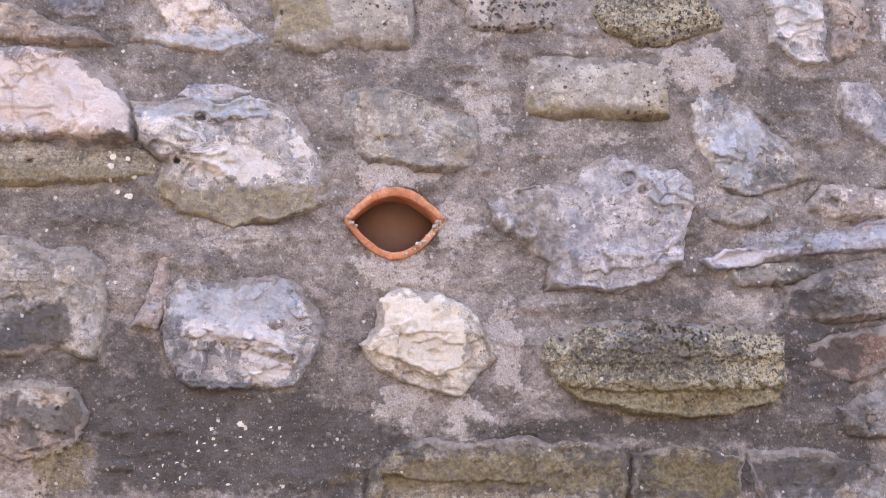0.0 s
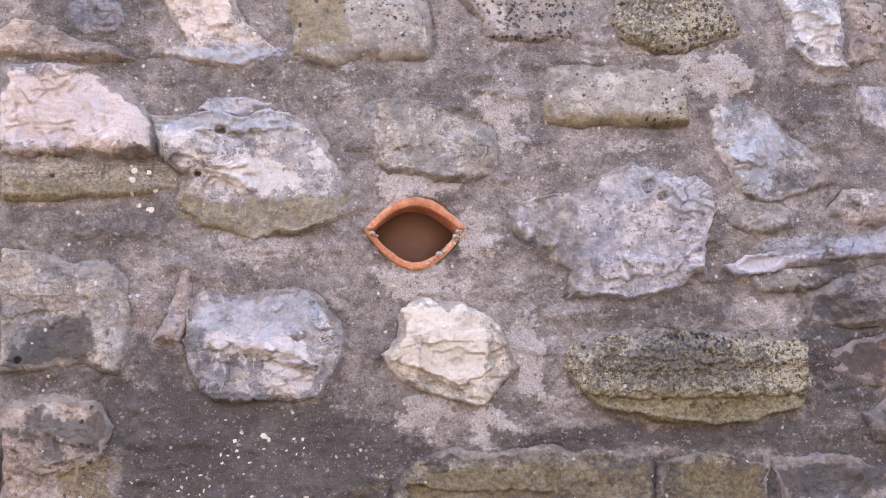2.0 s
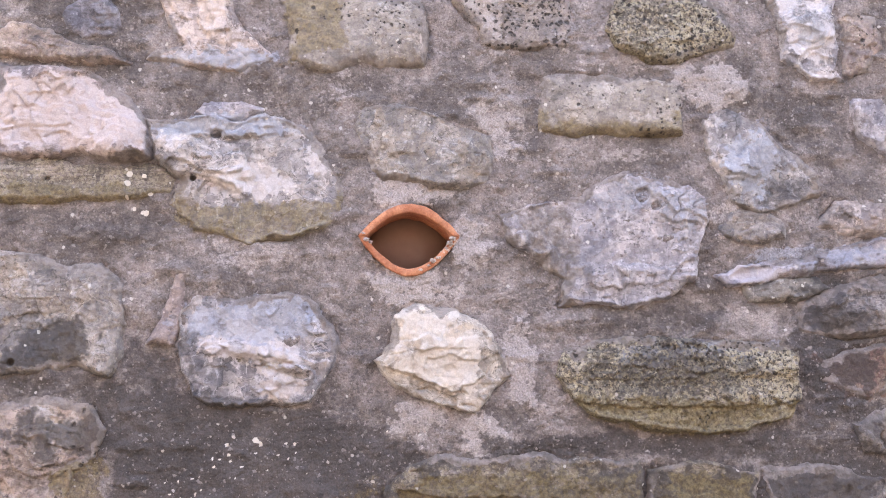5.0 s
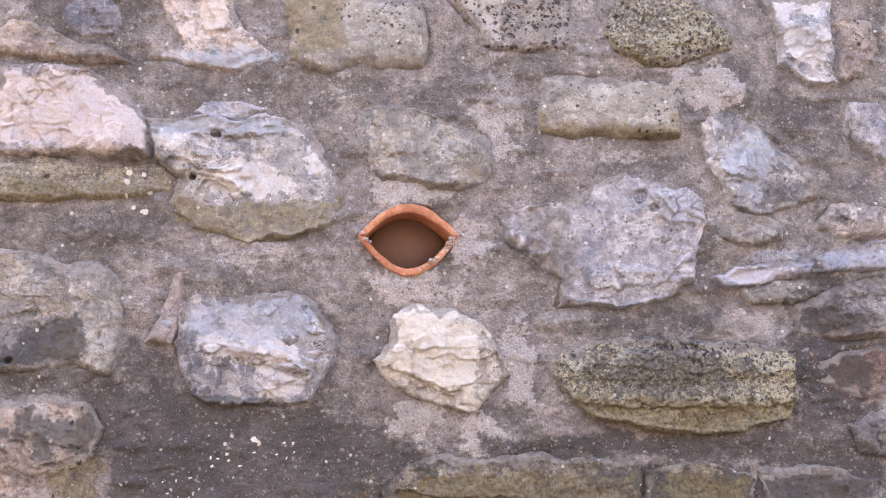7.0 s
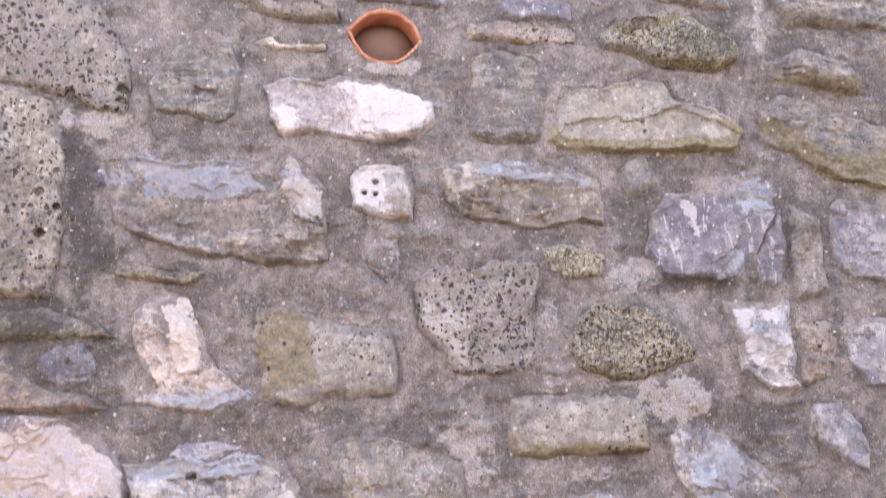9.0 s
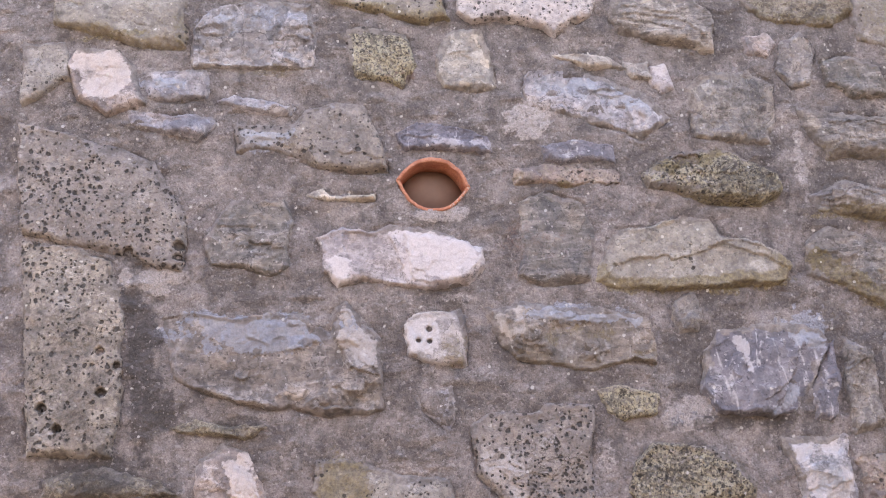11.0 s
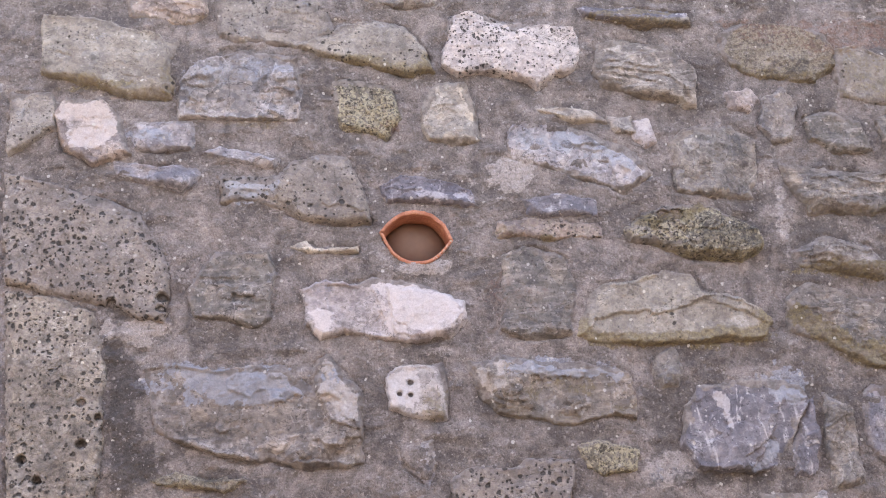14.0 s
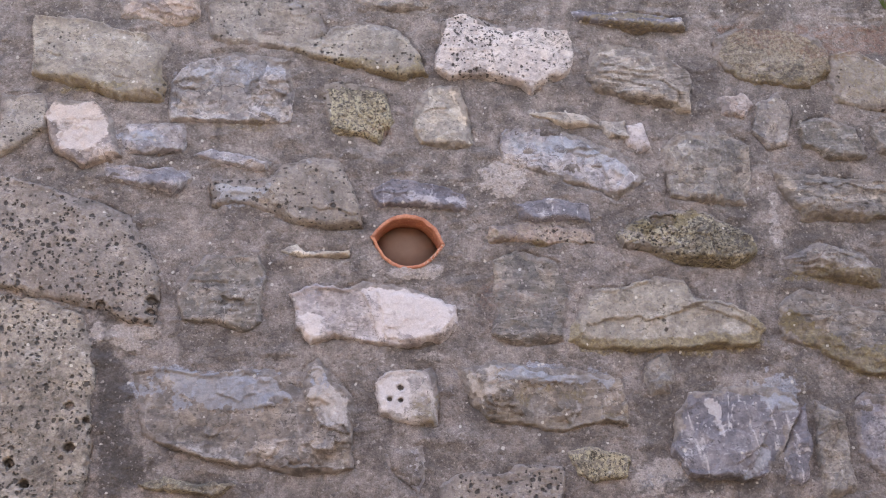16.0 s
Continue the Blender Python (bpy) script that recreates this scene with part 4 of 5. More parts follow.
flake(((-0.027, 2.095), (0.079, 2.073), (0.113, 2.041), (0.074, 1.992), (-0.016, 2.003), (-0.024, 2.053)), -0.005)
flake(((-0.139, 2.1), (-0.058, 2.098), (-0.04, 2.048), (-0.032, 1.999), (-0.112, 2.011), (-0.135, 2.052)), 0.005)
flake(((-0.369, 1.917), (-0.292, 1.879), (-0.233, 1.888), (-0.164, 1.906), (-0.137, 1.85), (-0.088, 1.836), (-0.09, 1.778), (-0.254, 1.789), (-0.34, 1.808), (-0.407, 1.87)), 0.009)
flake(((0.429, 2.024), (0.492, 2.017), (0.564, 2.04), (0.636, 2.015), (0.686, 1.987), (0.673, 1.966), (0.439, 1.962), (0.335, 1.974), (0.35, 2.015)), 0.006)
flake(((0.227, 1.913), (0.39, 1.9), (0.413, 1.867), (0.285, 1.873), (0.311, 1.823), (0.221, 1.84)), 0.007)
flake(((0.675, 1.833), (0.737, 1.85), (0.701, 1.79), (0.666, 1.732), (0.607, 1.719), (0.658, 1.783)), 0.008)
flake(((0.503, 1.842), (0.564, 1.869), (0.58, 1.787), (0.557, 1.732), (0.516, 1.734), (0.495, 1.771)), 0.004)
flake(((-0.369, 2.109), (-0.334, 2.103), (-0.339, 2.093), (-0.369, 2.097)), 0.01)
flake(((-0.309, 2.091), (-0.27, 2.084), (-0.275, 2.076), (-0.311, 2.08)), 0.01)
flake(((0.42, 2.519), (0.553, 2.498), (0.6, 2.431), (0.547, 2.444), (0.416, 2.477)), 0.006)
flake(((-0.225, 2.313), (-0.194, 2.34), (-0.089, 2.352), (-0.056, 2.258), (-0.051, 2.216), (-0.125, 2.216), (-0.176, 2.229), (-0.221, 2.263)), -0.004)
flake(((-0.399, 2.493), (-0.264, 2.501), (-0.18, 2.481), (-0.181, 2.428), (-0.337, 2.436)), -0.005)

MASKS = (("bloom", "pale"), ("cool", "blue"), ("moss", "moss"), ("darkening", "dark"), ("rust", "rust"))
MORTAR_Y = 0.010


def add_masks(me, masks):
    for key, values in masks.items():
        layer = me.attributes.new(key, "FLOAT", "POINT")
        layer.data.foreach_set("value", np.clip(values, 0, 1).astype(np.float32).ravel())


def grid_mesh(name, x, y, z, keep, mat, masks, extra=((), ())):
    """A sheet from three arrays over a grid; keep says which of its squares exist."""
    rows, cols = x.shape
    i, j = np.nonzero(keep)
    a = i * cols + j
    quads = np.stack([a, a + 1, a + cols + 1, a + cols], 1)
    used = np.zeros(rows * cols, bool)
    used[quads.ravel()] = True
    remap = np.cumsum(used) - 1
    verts = np.stack([x.ravel(), y.ravel(), z.ravel()], 1)[used]
    quads = remap[quads]
    n = len(verts)
    if len(extra[0]):
        quads = np.vstack([quads, np.array(extra[1]) + n])
        verts = np.vstack([verts, np.array(extra[0])])
    me = bpy.data.meshes.new(name)
    me.vertices.add(len(verts))
    me.vertices.foreach_set("co", verts.astype(np.float32).ravel())
    me.loops.add(quads.size)
    me.loops.foreach_set("vertex_index", quads.astype(np.int32).ravel())
    me.polygons.add(len(quads))
    me.polygons.foreach_set("loop_start", np.arange(0, quads.size, 4, dtype=np.int32))
    me.polygons.foreach_set("use_smooth", np.ones(len(quads), bool))
    me.update(calc_edges=True)
    pad = np.zeros(len(extra[0]))
    add_masks(me, {k: np.concatenate([v.ravel()[used], pad]) for k, v in masks.items()})
    me.materials.append(mat)
    return me


# ---- the blocks of the wall: kind, corners of the face, how far proud, how mossy, how chipped ----
BLOCKS = []


def stone(kind, corners, proud=0.016, moss=0.1, facet=1.0):
    BLOCKS.append({"kind": kind, "corners": corners, "proud": proud, "moss": moss, "facet": facet})


stone("pale", ((-0.668, 1.531), (-0.58, 1.525), (-0.527, 1.52), (-0.469, 1.485), (-0.435, 1.438), (-0.419, 1.372), (-0.499, 1.372), (-0.543, 1.382), (-0.587, 1.374), (-0.665, 1.378)), proud=0.02, moss=0.3, facet=1.3)
stone("brown", ((-0.667, 1.368), (-0.588, 1.37), (-0.499, 1.362), (-0.424, 1.362), (-0.384, 1.339), (-0.392, 1.314), (-0.508, 1.305), (-0.639, 1.301), (-0.665, 1.301)), proud=0.008, moss=0.6)
stone("flint", ((-0.435, 1.435), (-0.374, 1.434), (-0.334, 1.446), (-0.284, 1.438), (-0.243, 1.454), (-0.202, 1.443), (-0.166, 1.424), (-0.139, 1.384), (-0.112, 1.344), (-0.114, 1.307), (-0.126, 1.268), (-0.194, 1.248), (-0.257, 1.239), (-0.347, 1.258), (-0.392, 1.298), (-0.374, 1.337), (-0.414, 1.369)), proud=0.022, moss=0.7, facet=1.2)
stone("blue", ((-0.35, 1.456), (-0.334, 1.472), (-0.275, 1.473), (-0.242, 1.463), (-0.283, 1.443), (-0.328, 1.447)), proud=0.012)
stone("beige", ((-0.209, 1.693), (-0.171, 1.697), (-0.124, 1.68), (-0.066, 1.662), (0.02, 1.644), (0.034, 1.593), (0.026, 1.54), (-0.07, 1.539), (-0.127, 1.528), (-0.165, 1.526), (-0.196, 1.536), (-0.2, 1.582), (-0.212, 1.64)), proud=0.016, moss=0.3, facet=0.6)
stone("pale", ((-0.405, 1.714), (-0.36, 1.732), (-0.323, 1.711), (-0.295, 1.643), (-0.277, 1.59), (-0.219, 1.545), (-0.285, 1.523), (-0.352, 1.533), (-0.431, 1.542), (-0.422, 1.555), (-0.368, 1.562), (-0.401, 1.609), (-0.411, 1.657)), proud=0.012)
stone("pitted", ((0.068, 1.737), (0.095, 1.758), (0.182, 1.75), (0.213, 1.765), (0.288, 1.753), (0.278, 1.703), (0.272, 1.653), (0.272, 1.584), (0.252, 1.57), (0.158, 1.568), (0.124, 1.575), (0.116, 1.604), (0.074, 1.65)), proud=0.014)
stone("lichen", ((0.333, 1.601), (0.352, 1.66), (0.389, 1.684), (0.46, 1.677), (0.529, 1.654), (0.566, 1.608), (0.559, 1.583), (0.501, 1.561), (0.419, 1.549), (0.36, 1.566)), moss=0.5, proud=0.02)
stone("beige", ((0.224, 1.523), (0.278, 1.525), (0.377, 1.519), (0.447, 1.514), (0.461, 1.479), (0.463, 1.426), (0.39, 1.424), (0.272, 1.424), (0.225, 1.432), (0.218, 1.47)), moss=0.8, proud=0.02, facet=0.4)
stone("blue", ((0.625, 1.682), (0.687, 1.674), (0.74, 1.678), (0.738, 1.627), (0.746, 1.577), (0.738, 1.539), (0.752, 1.517), (0.693, 1.529), (0.65, 1.56), (0.64, 1.621)), proud=0.016)
stone("rose", ((0.756, 1.645), (0.82, 1.635), (0.825, 1.584), (0.799, 1.545), (0.761, 1.524), (0.751, 1.547), (0.757, 1.578), (0.747, 1.627)), proud=0.014)
stone("blue", ((0.84, 1.624), (0.874, 1.643), (0.948, 1.641), (0.933, 1.52), (0.88, 1.52), (0.843, 1.563)), proud=0.014)
stone("blue", ((0.767, 1.484), (0.815, 1.494), (0.851, 1.453), (0.868, 1.403), (0.857, 1.373), (0.814, 1.396), (0.781, 1.429)), proud=0.012)
stone("grey", ((-0.088, 1.434), (-0.078, 1.462), (-0.045, 1.472), (0.029, 1.457), (0.075, 1.436), (0.131, 1.421), (0.136, 1.381), (0.128, 1.342), (0.082, 1.329), (0.008, 1.333), (-0.047, 1.343), (-0.065, 1.363), (-0.079, 1.401)), proud=0.016, moss=0.2)
stone("blue", ((0.151, 1.281), (0.203, 1.3), (0.289, 1.319), (0.328, 1.347), (0.367, 1.357), (0.415, 1.351), (0.472, 1.337), (0.5, 1.313), (0.504, 1.274), (0.487, 1.237), (0.481, 1.18), (0.435, 1.145), (0.378, 1.134), (0.312, 1.141), (0.246, 1.136), (0.258, 1.173), (0.201, 1.219), (0.16, 1.247)), proud=0.02, facet=1.2, moss=0.2)
stone("flint", ((0.502, 1.456), (0.547, 1.469), (0.595, 1.448), (0.633, 1.417), (0.699, 1.36), (0.703, 1.323), (0.656, 1.302), (0.597, 1.291), (0.549, 1.312), (0.527, 1.351), (0.505, 1.399)), proud=0.016, facet=1.4)
stone("pale", ((0.7, 1.271), (0.732, 1.312), (0.856, 1.301), (0.853, 1.256), (0.733, 1.252)), proud=0.012)
stone("blue", ((0.519, 1.183), (0.563, 1.202), (0.651, 1.21), (0.731, 1.234), (0.852, 1.256), (0.848, 1.2), (0.729, 1.198), (0.65, 1.183), (0.571, 1.169), (0.537, 1.17)), proud=0.018, moss=0.2)
stone("shale", ((0.565, 1.167), (0.691, 1.18), (0.711, 1.16), (0.651, 1.14), (0.574, 1.145)), proud=0.008)
stone("strata", ((0.659, 1.138), (0.719, 1.162), (0.849, 1.195), (0.843, 1.09), (0.743, 1.08), (0.656, 1.093)), proud=0.01)
stone("lichen", ((0.237, 1.017), (0.257, 1.06), (0.318, 1.074), (0.432, 1.077), (0.537, 1.07), (0.633, 1.065), (0.652, 1.053), (0.653, 0.98), (0.641, 0.948), (0.568, 0.931), (0.482, 0.923), (0.397, 0.926), (0.305, 0.955), (0.268, 0.98)), proud=0.026, moss=0.8)
# dark rusty recess drawn as a slab, its shade in the colour
stone("dark", ((0.684, 1.043), (0.763, 1.061), (0.843, 1.071), (0.838, 0.995), (0.778, 0.976), (0.72, 0.988), (0.692, 1.007)), proud=0.002)
stone("grey", ((0.585, 0.86), (0.653, 0.869), (0.73, 0.856), (0.826, 0.837), (0.819, 0.727), (0.627, 0.733), (0.597, 0.807)), proud=0.014)
stone("grey", ((0.747, 0.93), (0.802, 0.956), (0.834, 0.958), (0.829, 0.881), (0.761, 0.885)), proud=0.014)
stone("brown", ((-0.037, 0.842), (0.009, 0.876), (0.046, 0.889), (0.128, 0.883), (0.22, 0.89), (0.256, 0.88), (0.377, 0.875), (0.384, 0.849), (0.372, 0.742), (-0.056, 0.756)), proud=0.018, moss=0.9)
stone("brown", ((0.391, 0.865), (0.491, 0.872), (0.576, 0.857), (0.575, 0.735), (0.387, 0.741)), proud=0.014, moss=0.9)
stone("rose", ((-0.658, 0.974), (-0.581, 0.988), (-0.512, 0.975), (-0.489, 0.935), (-0.503, 0.893), (-0.535, 0.877), (-0.548, 0.815), (-0.553, 0.772), (-0.654, 0.776)), proud=0.016, moss=0.3)
stone("grey", ((-0.663, 1.221), (-0.585, 1.212), (-0.55, 1.201), (-0.497, 1.205), (-0.469, 1.174), (-0.456, 1.111), (-0.461, 1.056), (-0.478, 1.017), (-0.531, 1.041), (-0.582, 1.034), (-0.659, 1.026)), proud=0.014, facet=0.5)
stone("pale", ((-0.426, 1.078), (-0.404, 1.11), (-0.388, 1.151), (-0.379, 1.198), (-0.36, 1.193), (-0.369, 1.137), (-0.37, 1.092), (-0.381, 1.071)), proud=0.012)
stone("flint", ((-0.373, 1.123), (-0.347, 1.15), (-0.284, 1.139), (-0.222, 1.15), (-0.186, 1.147), (-0.155, 1.137), (-0.127, 1.1), (-0.115, 1.06), (-0.133, 1.024), (-0.16, 0.978), (-0.205, 0.974), (-0.258, 0.977), (-0.32, 0.972), (-0.346, 0.989), (-0.364, 1.029), (-0.375, 1.074)), proud=0.024, facet=1.5)
stone("cream", ((-0.023, 1.12), (0.005, 1.135), (0.069, 1.125), (0.124, 1.101), (0.15, 1.062), (0.163, 1.018), (0.14, 1.001), (0.104, 0.96), (0.056, 0.968), (0.011, 0.985), (-0.034, 1.013), (-0.056, 1.041), (-0.031, 1.068)), proud=0.018, facet=1.3)
stone("beige", ((-0.659, 2.661), (-0.546, 2.647), (-0.408, 2.599), (-0.42, 2.481), (-0.456, 2.482), (-0.564, 2.508), (-0.657, 2.539)), proud=0.018, moss=0.5, facet=0.6)
stone("beige", ((-0.716, 2.501), (-0.637, 2.499), (-0.633, 2.429), (-0.711, 2.376)), proud=0.014, moss=0.3)
stone("pale", ((-0.632, 2.448), (-0.615, 2.487), (-0.543, 2.478), (-0.504, 2.433), (-0.495, 2.369), (-0.561, 2.356), (-0.612, 2.386)), proud=0.014)
stone("blue", ((-0.49, 2.437), (-0.379, 2.429), (-0.377, 2.379), (-0.42, 2.374), (-0.485, 2.383)), proud=0.012)
stone("blue", ((-0.52, 2.354), (-0.47, 2.347), (-0.373, 2.334), (-0.369, 2.317), (-0.399, 2.295), (-0.459, 2.315), (-0.52, 2.328)), proud=0.018)
stone("pitted", ((-0.719, 2.339), (-0.619, 2.31), (-0.529, 2.28), (-0.479, 2.251), (-0.458, 2.218), (-0.428, 2.164), (-0.422, 2.091), (-0.432, 2.048), (-0.486, 2.061), (-0.544, 2.086), (-0.603, 2.103), (-0.71, 2.13)), proud=0.016, facet=0.3)
stone("pitted", ((-0.709, 2.116), (-0.603, 2.091), (-0.554, 2.07), (-0.538, 2.015), (-0.531, 1.935), (-0.534, 1.857), (-0.543, 1.791), (-0.555, 1.726), (-0.692, 1.734)), proud=0.016, facet=0.3)
stone("flint", ((-0.404, 2.513), (-0.368, 2.549), (-0.284, 2.575), (-0.231, 2.562), (-0.178, 2.556), (-0.173, 2.486), (-0.181, 2.428), (-0.265, 2.431), (-0.337, 2.436), (-0.399, 2.441)), proud=0.018, moss=0.3, facet=1.2)
stone("beige", ((-0.167, 2.578), (-0.09, 2.626), (-0.025, 2.632), (0.04, 2.617), (0.075, 2.563), (0.089, 2.521), (0.035, 2.514), (-0.04, 2.536), (-0.114, 2.56)), proud=0.016, moss=0.8, facet=0.4)
stone("lichen", ((-0.11, 2.509), (-0.073, 2.514), (0.001, 2.483), (0.015, 2.424), (-0.014, 2.385), (-0.056, 2.392), (-0.098, 2.409), (-0.112, 2.451)), proud=0.012, moss=0.4)
stone("cream", ((0.065, 2.469), (0.094, 2.497), (0.142, 2.49), (0.161, 2.455), (0.165, 2.374), (0.113, 2.368), (0.07, 2.377), (0.056, 2.411)), proud=0.014)
stone("whitepit", ((0.124, 2.64), (0.163, 2.647), (0.239, 2.625), (0.305, 2.612), (0.366, 2.604), (0.377, 2.555), (0.359, 2.52), (0.312, 2.497), (0.289, 2.476), (0.252, 2.499), (0.187, 2.514), (0.132, 2.511), (0.106, 2.532), (0.115, 2.585)), proud=0.018, facet=0.4, moss=0.2)
stone("slate", ((0.382, 2.653), (0.489, 2.645), (0.602, 2.629), (0.606, 2.604), (0.508, 2.606), (0.397, 2.633)), proud=0.018, moss=0.7)
stone("strata", ((0.408, 2.567), (0.46, 2.578), (0.559, 2.556), (0.606, 2.514), (0.6, 2.43), (0.546, 2.444), (0.416, 2.477), (0.4, 2.519)), proud=0.018, moss=0.3)
stone("beige", ((0.893, 2.545), (0.942, 2.556), (1.028, 2.505), (1.073, 2.491), (1.059, 2.416), (0.968, 2.43), (0.895, 2.447)), proud=0.014, moss=0.4)
stone("pale", ((0.657, 2.46), (0.709, 2.465), (0.73, 2.44), (0.701, 2.41), (0.663, 2.423)), proud=0.01)
stone("grey", ((0.735, 2.442), (0.777, 2.462), (0.801, 2.426), (0.784, 2.355), (0.749, 2.349), (0.72, 2.387)), proud=0.012)
stone("shale", ((0.814, 2.402), (0.873, 2.412), (0.926, 2.386), (0.942, 2.327), (0.871, 2.328), (0.818, 2.354)), proud=0.012, moss=0.3)
stone("shale", ((0.96, 2.391), (1.011, 2.408), (1.068, 2.4), (1.054, 2.323), (0.966, 2.332)), proud=0.012, moss=0.3)
stone("strata", ((0.748, 2.309), (0.808, 2.295), (0.919, 2.28), (1.056, 2.275), (1.04, 2.188), (0.928, 2.199), (0.794, 2.201), (0.766, 2.239)), proud=0.018, moss=0.4)
stone("grey", ((0.538, 2.362), (0.574, 2.385), (0.664, 2.388), (0.705, 2.357), (0.702, 2.288), (0.68, 2.254), (0.684, 2.236), (0.622, 2.238), (0.537, 2.259)), proud=0.014, facet=1.5)
stone("lichen", ((0.43, 2.184), (0.466, 2.216), (0.544, 2.233), (0.618, 2.215), (0.69, 2.174), (0.694, 2.14), (0.649, 2.114), (0.563, 2.124), (0.491, 2.148), (0.438, 2.161)), proud=0.02, moss=0.5)
stone("blue", ((0.229, 2.401), (0.3, 2.409), (0.374, 2.385), (0.458, 2.342), (0.492, 2.295), (0.438, 2.256), (0.376, 2.286), (0.281, 2.313), (0.216, 2.338)), proud=0.014, facet=1.2)
stone("cream", ((0.282, 2.433), (0.324, 2.441), (0.379, 2.432), (0.412, 2.406), (0.344, 2.408)), proud=0.012)
stone("cream", ((0.419, 2.413), (0.466, 2.417), (0.473, 2.381), (0.431, 2.382)), proud=0.012)
stone("white", ((0.471, 2.399), (0.503, 2.404), (0.511, 2.363), (0.488, 2.352), (0.47, 2.374)), proud=0.014)
stone("slate", ((-0.029, 2.288), (0.014, 2.311), (0.087, 2.292), (0.139, 2.279), (0.147, 2.24), (0.084, 2.246), (0.043, 2.259), (-0.02, 2.257)), proud=0.012, moss=0.2)
stone("rose", ((0.187, 2.21), (0.251, 2.214), (0.304, 2.205), (0.38, 2.198), (0.382, 2.174), (0.301, 2.172), (0.185, 2.183)), proud=0.01)
stone("slate", ((0.233, 2.254), (0.298, 2.263), (0.377, 2.243), (0.38, 2.209), (0.305, 2.217), (0.242, 2.226)), proud=0.008)
stone("pitted", ((-0.328, 2.325), (-0.297, 2.319), (-0.215, 2.318), (-0.194, 2.345), (-0.089, 2.356), (-0.075, 2.313), (-0.056, 2.257), (-0.051, 2.216), (-0.125, 2.216), (-0.176, 2.229), (-0.216, 2.252), (-0.257, 2.268), (-0.323, 2.271)), proud=0.016, facet=0.7, moss=0.3)
stone("blue", ((-0.355, 2.365), (-0.327, 2.376), (-0.266, 2.359), (-0.212, 2.346), (-0.225, 2.334), (-0.317, 2.349)), proud=0.012)
stone("cream", ((-0.194, 2.18), (-0.172, 2.187), (-0.152, 2.173), (-0.079, 2.171), (-0.079, 2.163), (-0.147, 2.164), (-0.182, 2.168)), proud=0.014)
stone("shale", ((-0.388, 2.098), (-0.339, 2.169), (-0.248, 2.168), (-0.233, 2.125), (-0.24, 2.042), (-0.27, 2.027), (-0.32, 2.05), (-0.379, 2.058)), proud=0.012)
stone("white", ((-0.189, 2.096), (-0.144, 2.108), (-0.068, 2.102), (-0.047, 2.109), (0.034, 2.097), (0.079, 2.074), (0.109, 2.057), (0.111, 2.026), (0.08, 1.996), (0.049, 1.986), (-0.032, 1.996), (-0.072, 2.003), (-0.112, 2.01), (-0.152, 2.001), (-0.176, 2.028), (-0.17, 2.059)), proud=0.016, facet=0.5)
stone("shale", ((0.193, 2.144), (0.247, 2.16), (0.309, 2.135), (0.325, 2.081), (0.311, 1.986), (0.233, 1.983), (0.183, 2.002)), proud=0.006)
stone("beige", ((0.32, 1.982), (0.342, 2.047), (0.366, 2.078), (0.43, 2.08), (0.496, 2.099), (0.548, 2.086), (0.566, 2.058), (0.618, 2.045), (0.669, 2.021), (0.692, 1.988), (0.672, 1.966), (0.543, 1.961), (0.438, 1.962), (0.355, 1.97)), proud=0.02, moss=1, facet=0.7)
stone("strata", ((0.72, 2.041), (0.773, 2.066), (0.856, 2.035), (1.002, 1.985), (0.982, 1.871), (0.857, 1.906), (0.778, 1.952), (0.722, 1.976)), proud=0.02, moss=1)
stone("grey", ((0.745, 2.128), (0.809, 2.153), (0.895, 2.133), (0.93, 2.098), (0.917, 2.064), (0.843, 2.084), (0.757, 2.099)), proud=0.016, moss=0.9)
stone("bluestone", ((-0.465, 1.959), (-0.417, 1.968), (-0.339, 1.954), (-0.271, 1.961), (-0.222, 1.954), (-0.174, 1.914), (-0.162, 1.956), (-0.143, 1.97), (-0.114, 1.943), (-0.08, 1.901), (-0.079, 1.842), (-0.09, 1.778), (-0.178, 1.773), (-0.254, 1.788), (-0.34, 1.807), (-0.444, 1.85), (-0.454, 1.911)), proud=0.024, facet=1.2)
stone("dice", ((-0.04, 1.92), (-0.024, 1.94), (0.006, 1.943), (0.066, 1.945), (0.072, 1.904), (0.069, 1.848), (0.041, 1.845), (0.001, 1.852), (-0.033, 1.87)), proud=0.014, facet=0.5)
stone("blue", ((-0.031, 1.801), (0.009, 1.802), (0.039, 1.808), (0.047, 1.767), (0.029, 1.728), (0.006, 1.75), (-0.018, 1.771)), proud=0.012)
stone("bluestone", ((0.107, 1.943), (0.178, 1.95), (0.28, 1.934), (0.372, 1.925), (0.407, 1.913), (0.412, 1.866), (0.414, 1.826), (0.373, 1.837), (0.3, 1.822), (0.221, 1.84), (0.171, 1.849), (0.133, 1.881)), proud=0.02, moss=0.4)
stone("slate", ((0.503, 1.841), (0.534, 1.881), (0.629, 1.886), (0.723, 1.876), (0.736, 1.85), (0.7, 1.79), (0.665, 1.732), (0.607, 1.719), (0.516, 1.734), (0.494, 1.771)), proud=0.02, facet=0.9)
stone("slate", ((0.719, 1.805), (0.747, 1.848), (0.746, 1.768), (0.731, 1.708), (0.691, 1.705), (0.687, 1.749)), proud=0.012)
stone("blue", ((0.832, 1.845), (0.862, 1.864), (0.914, 1.851), (0.977, 1.838), (0.952, 1.706), (0.869, 1.718), (0.834, 1.763)), proud=0.014)
stone("grey", ((0.765, 1.849), (0.813, 1.825), (0.812, 1.754), (0.823, 1.693), (0.76, 1.677), (0.754, 1.747)), proud=0.012)
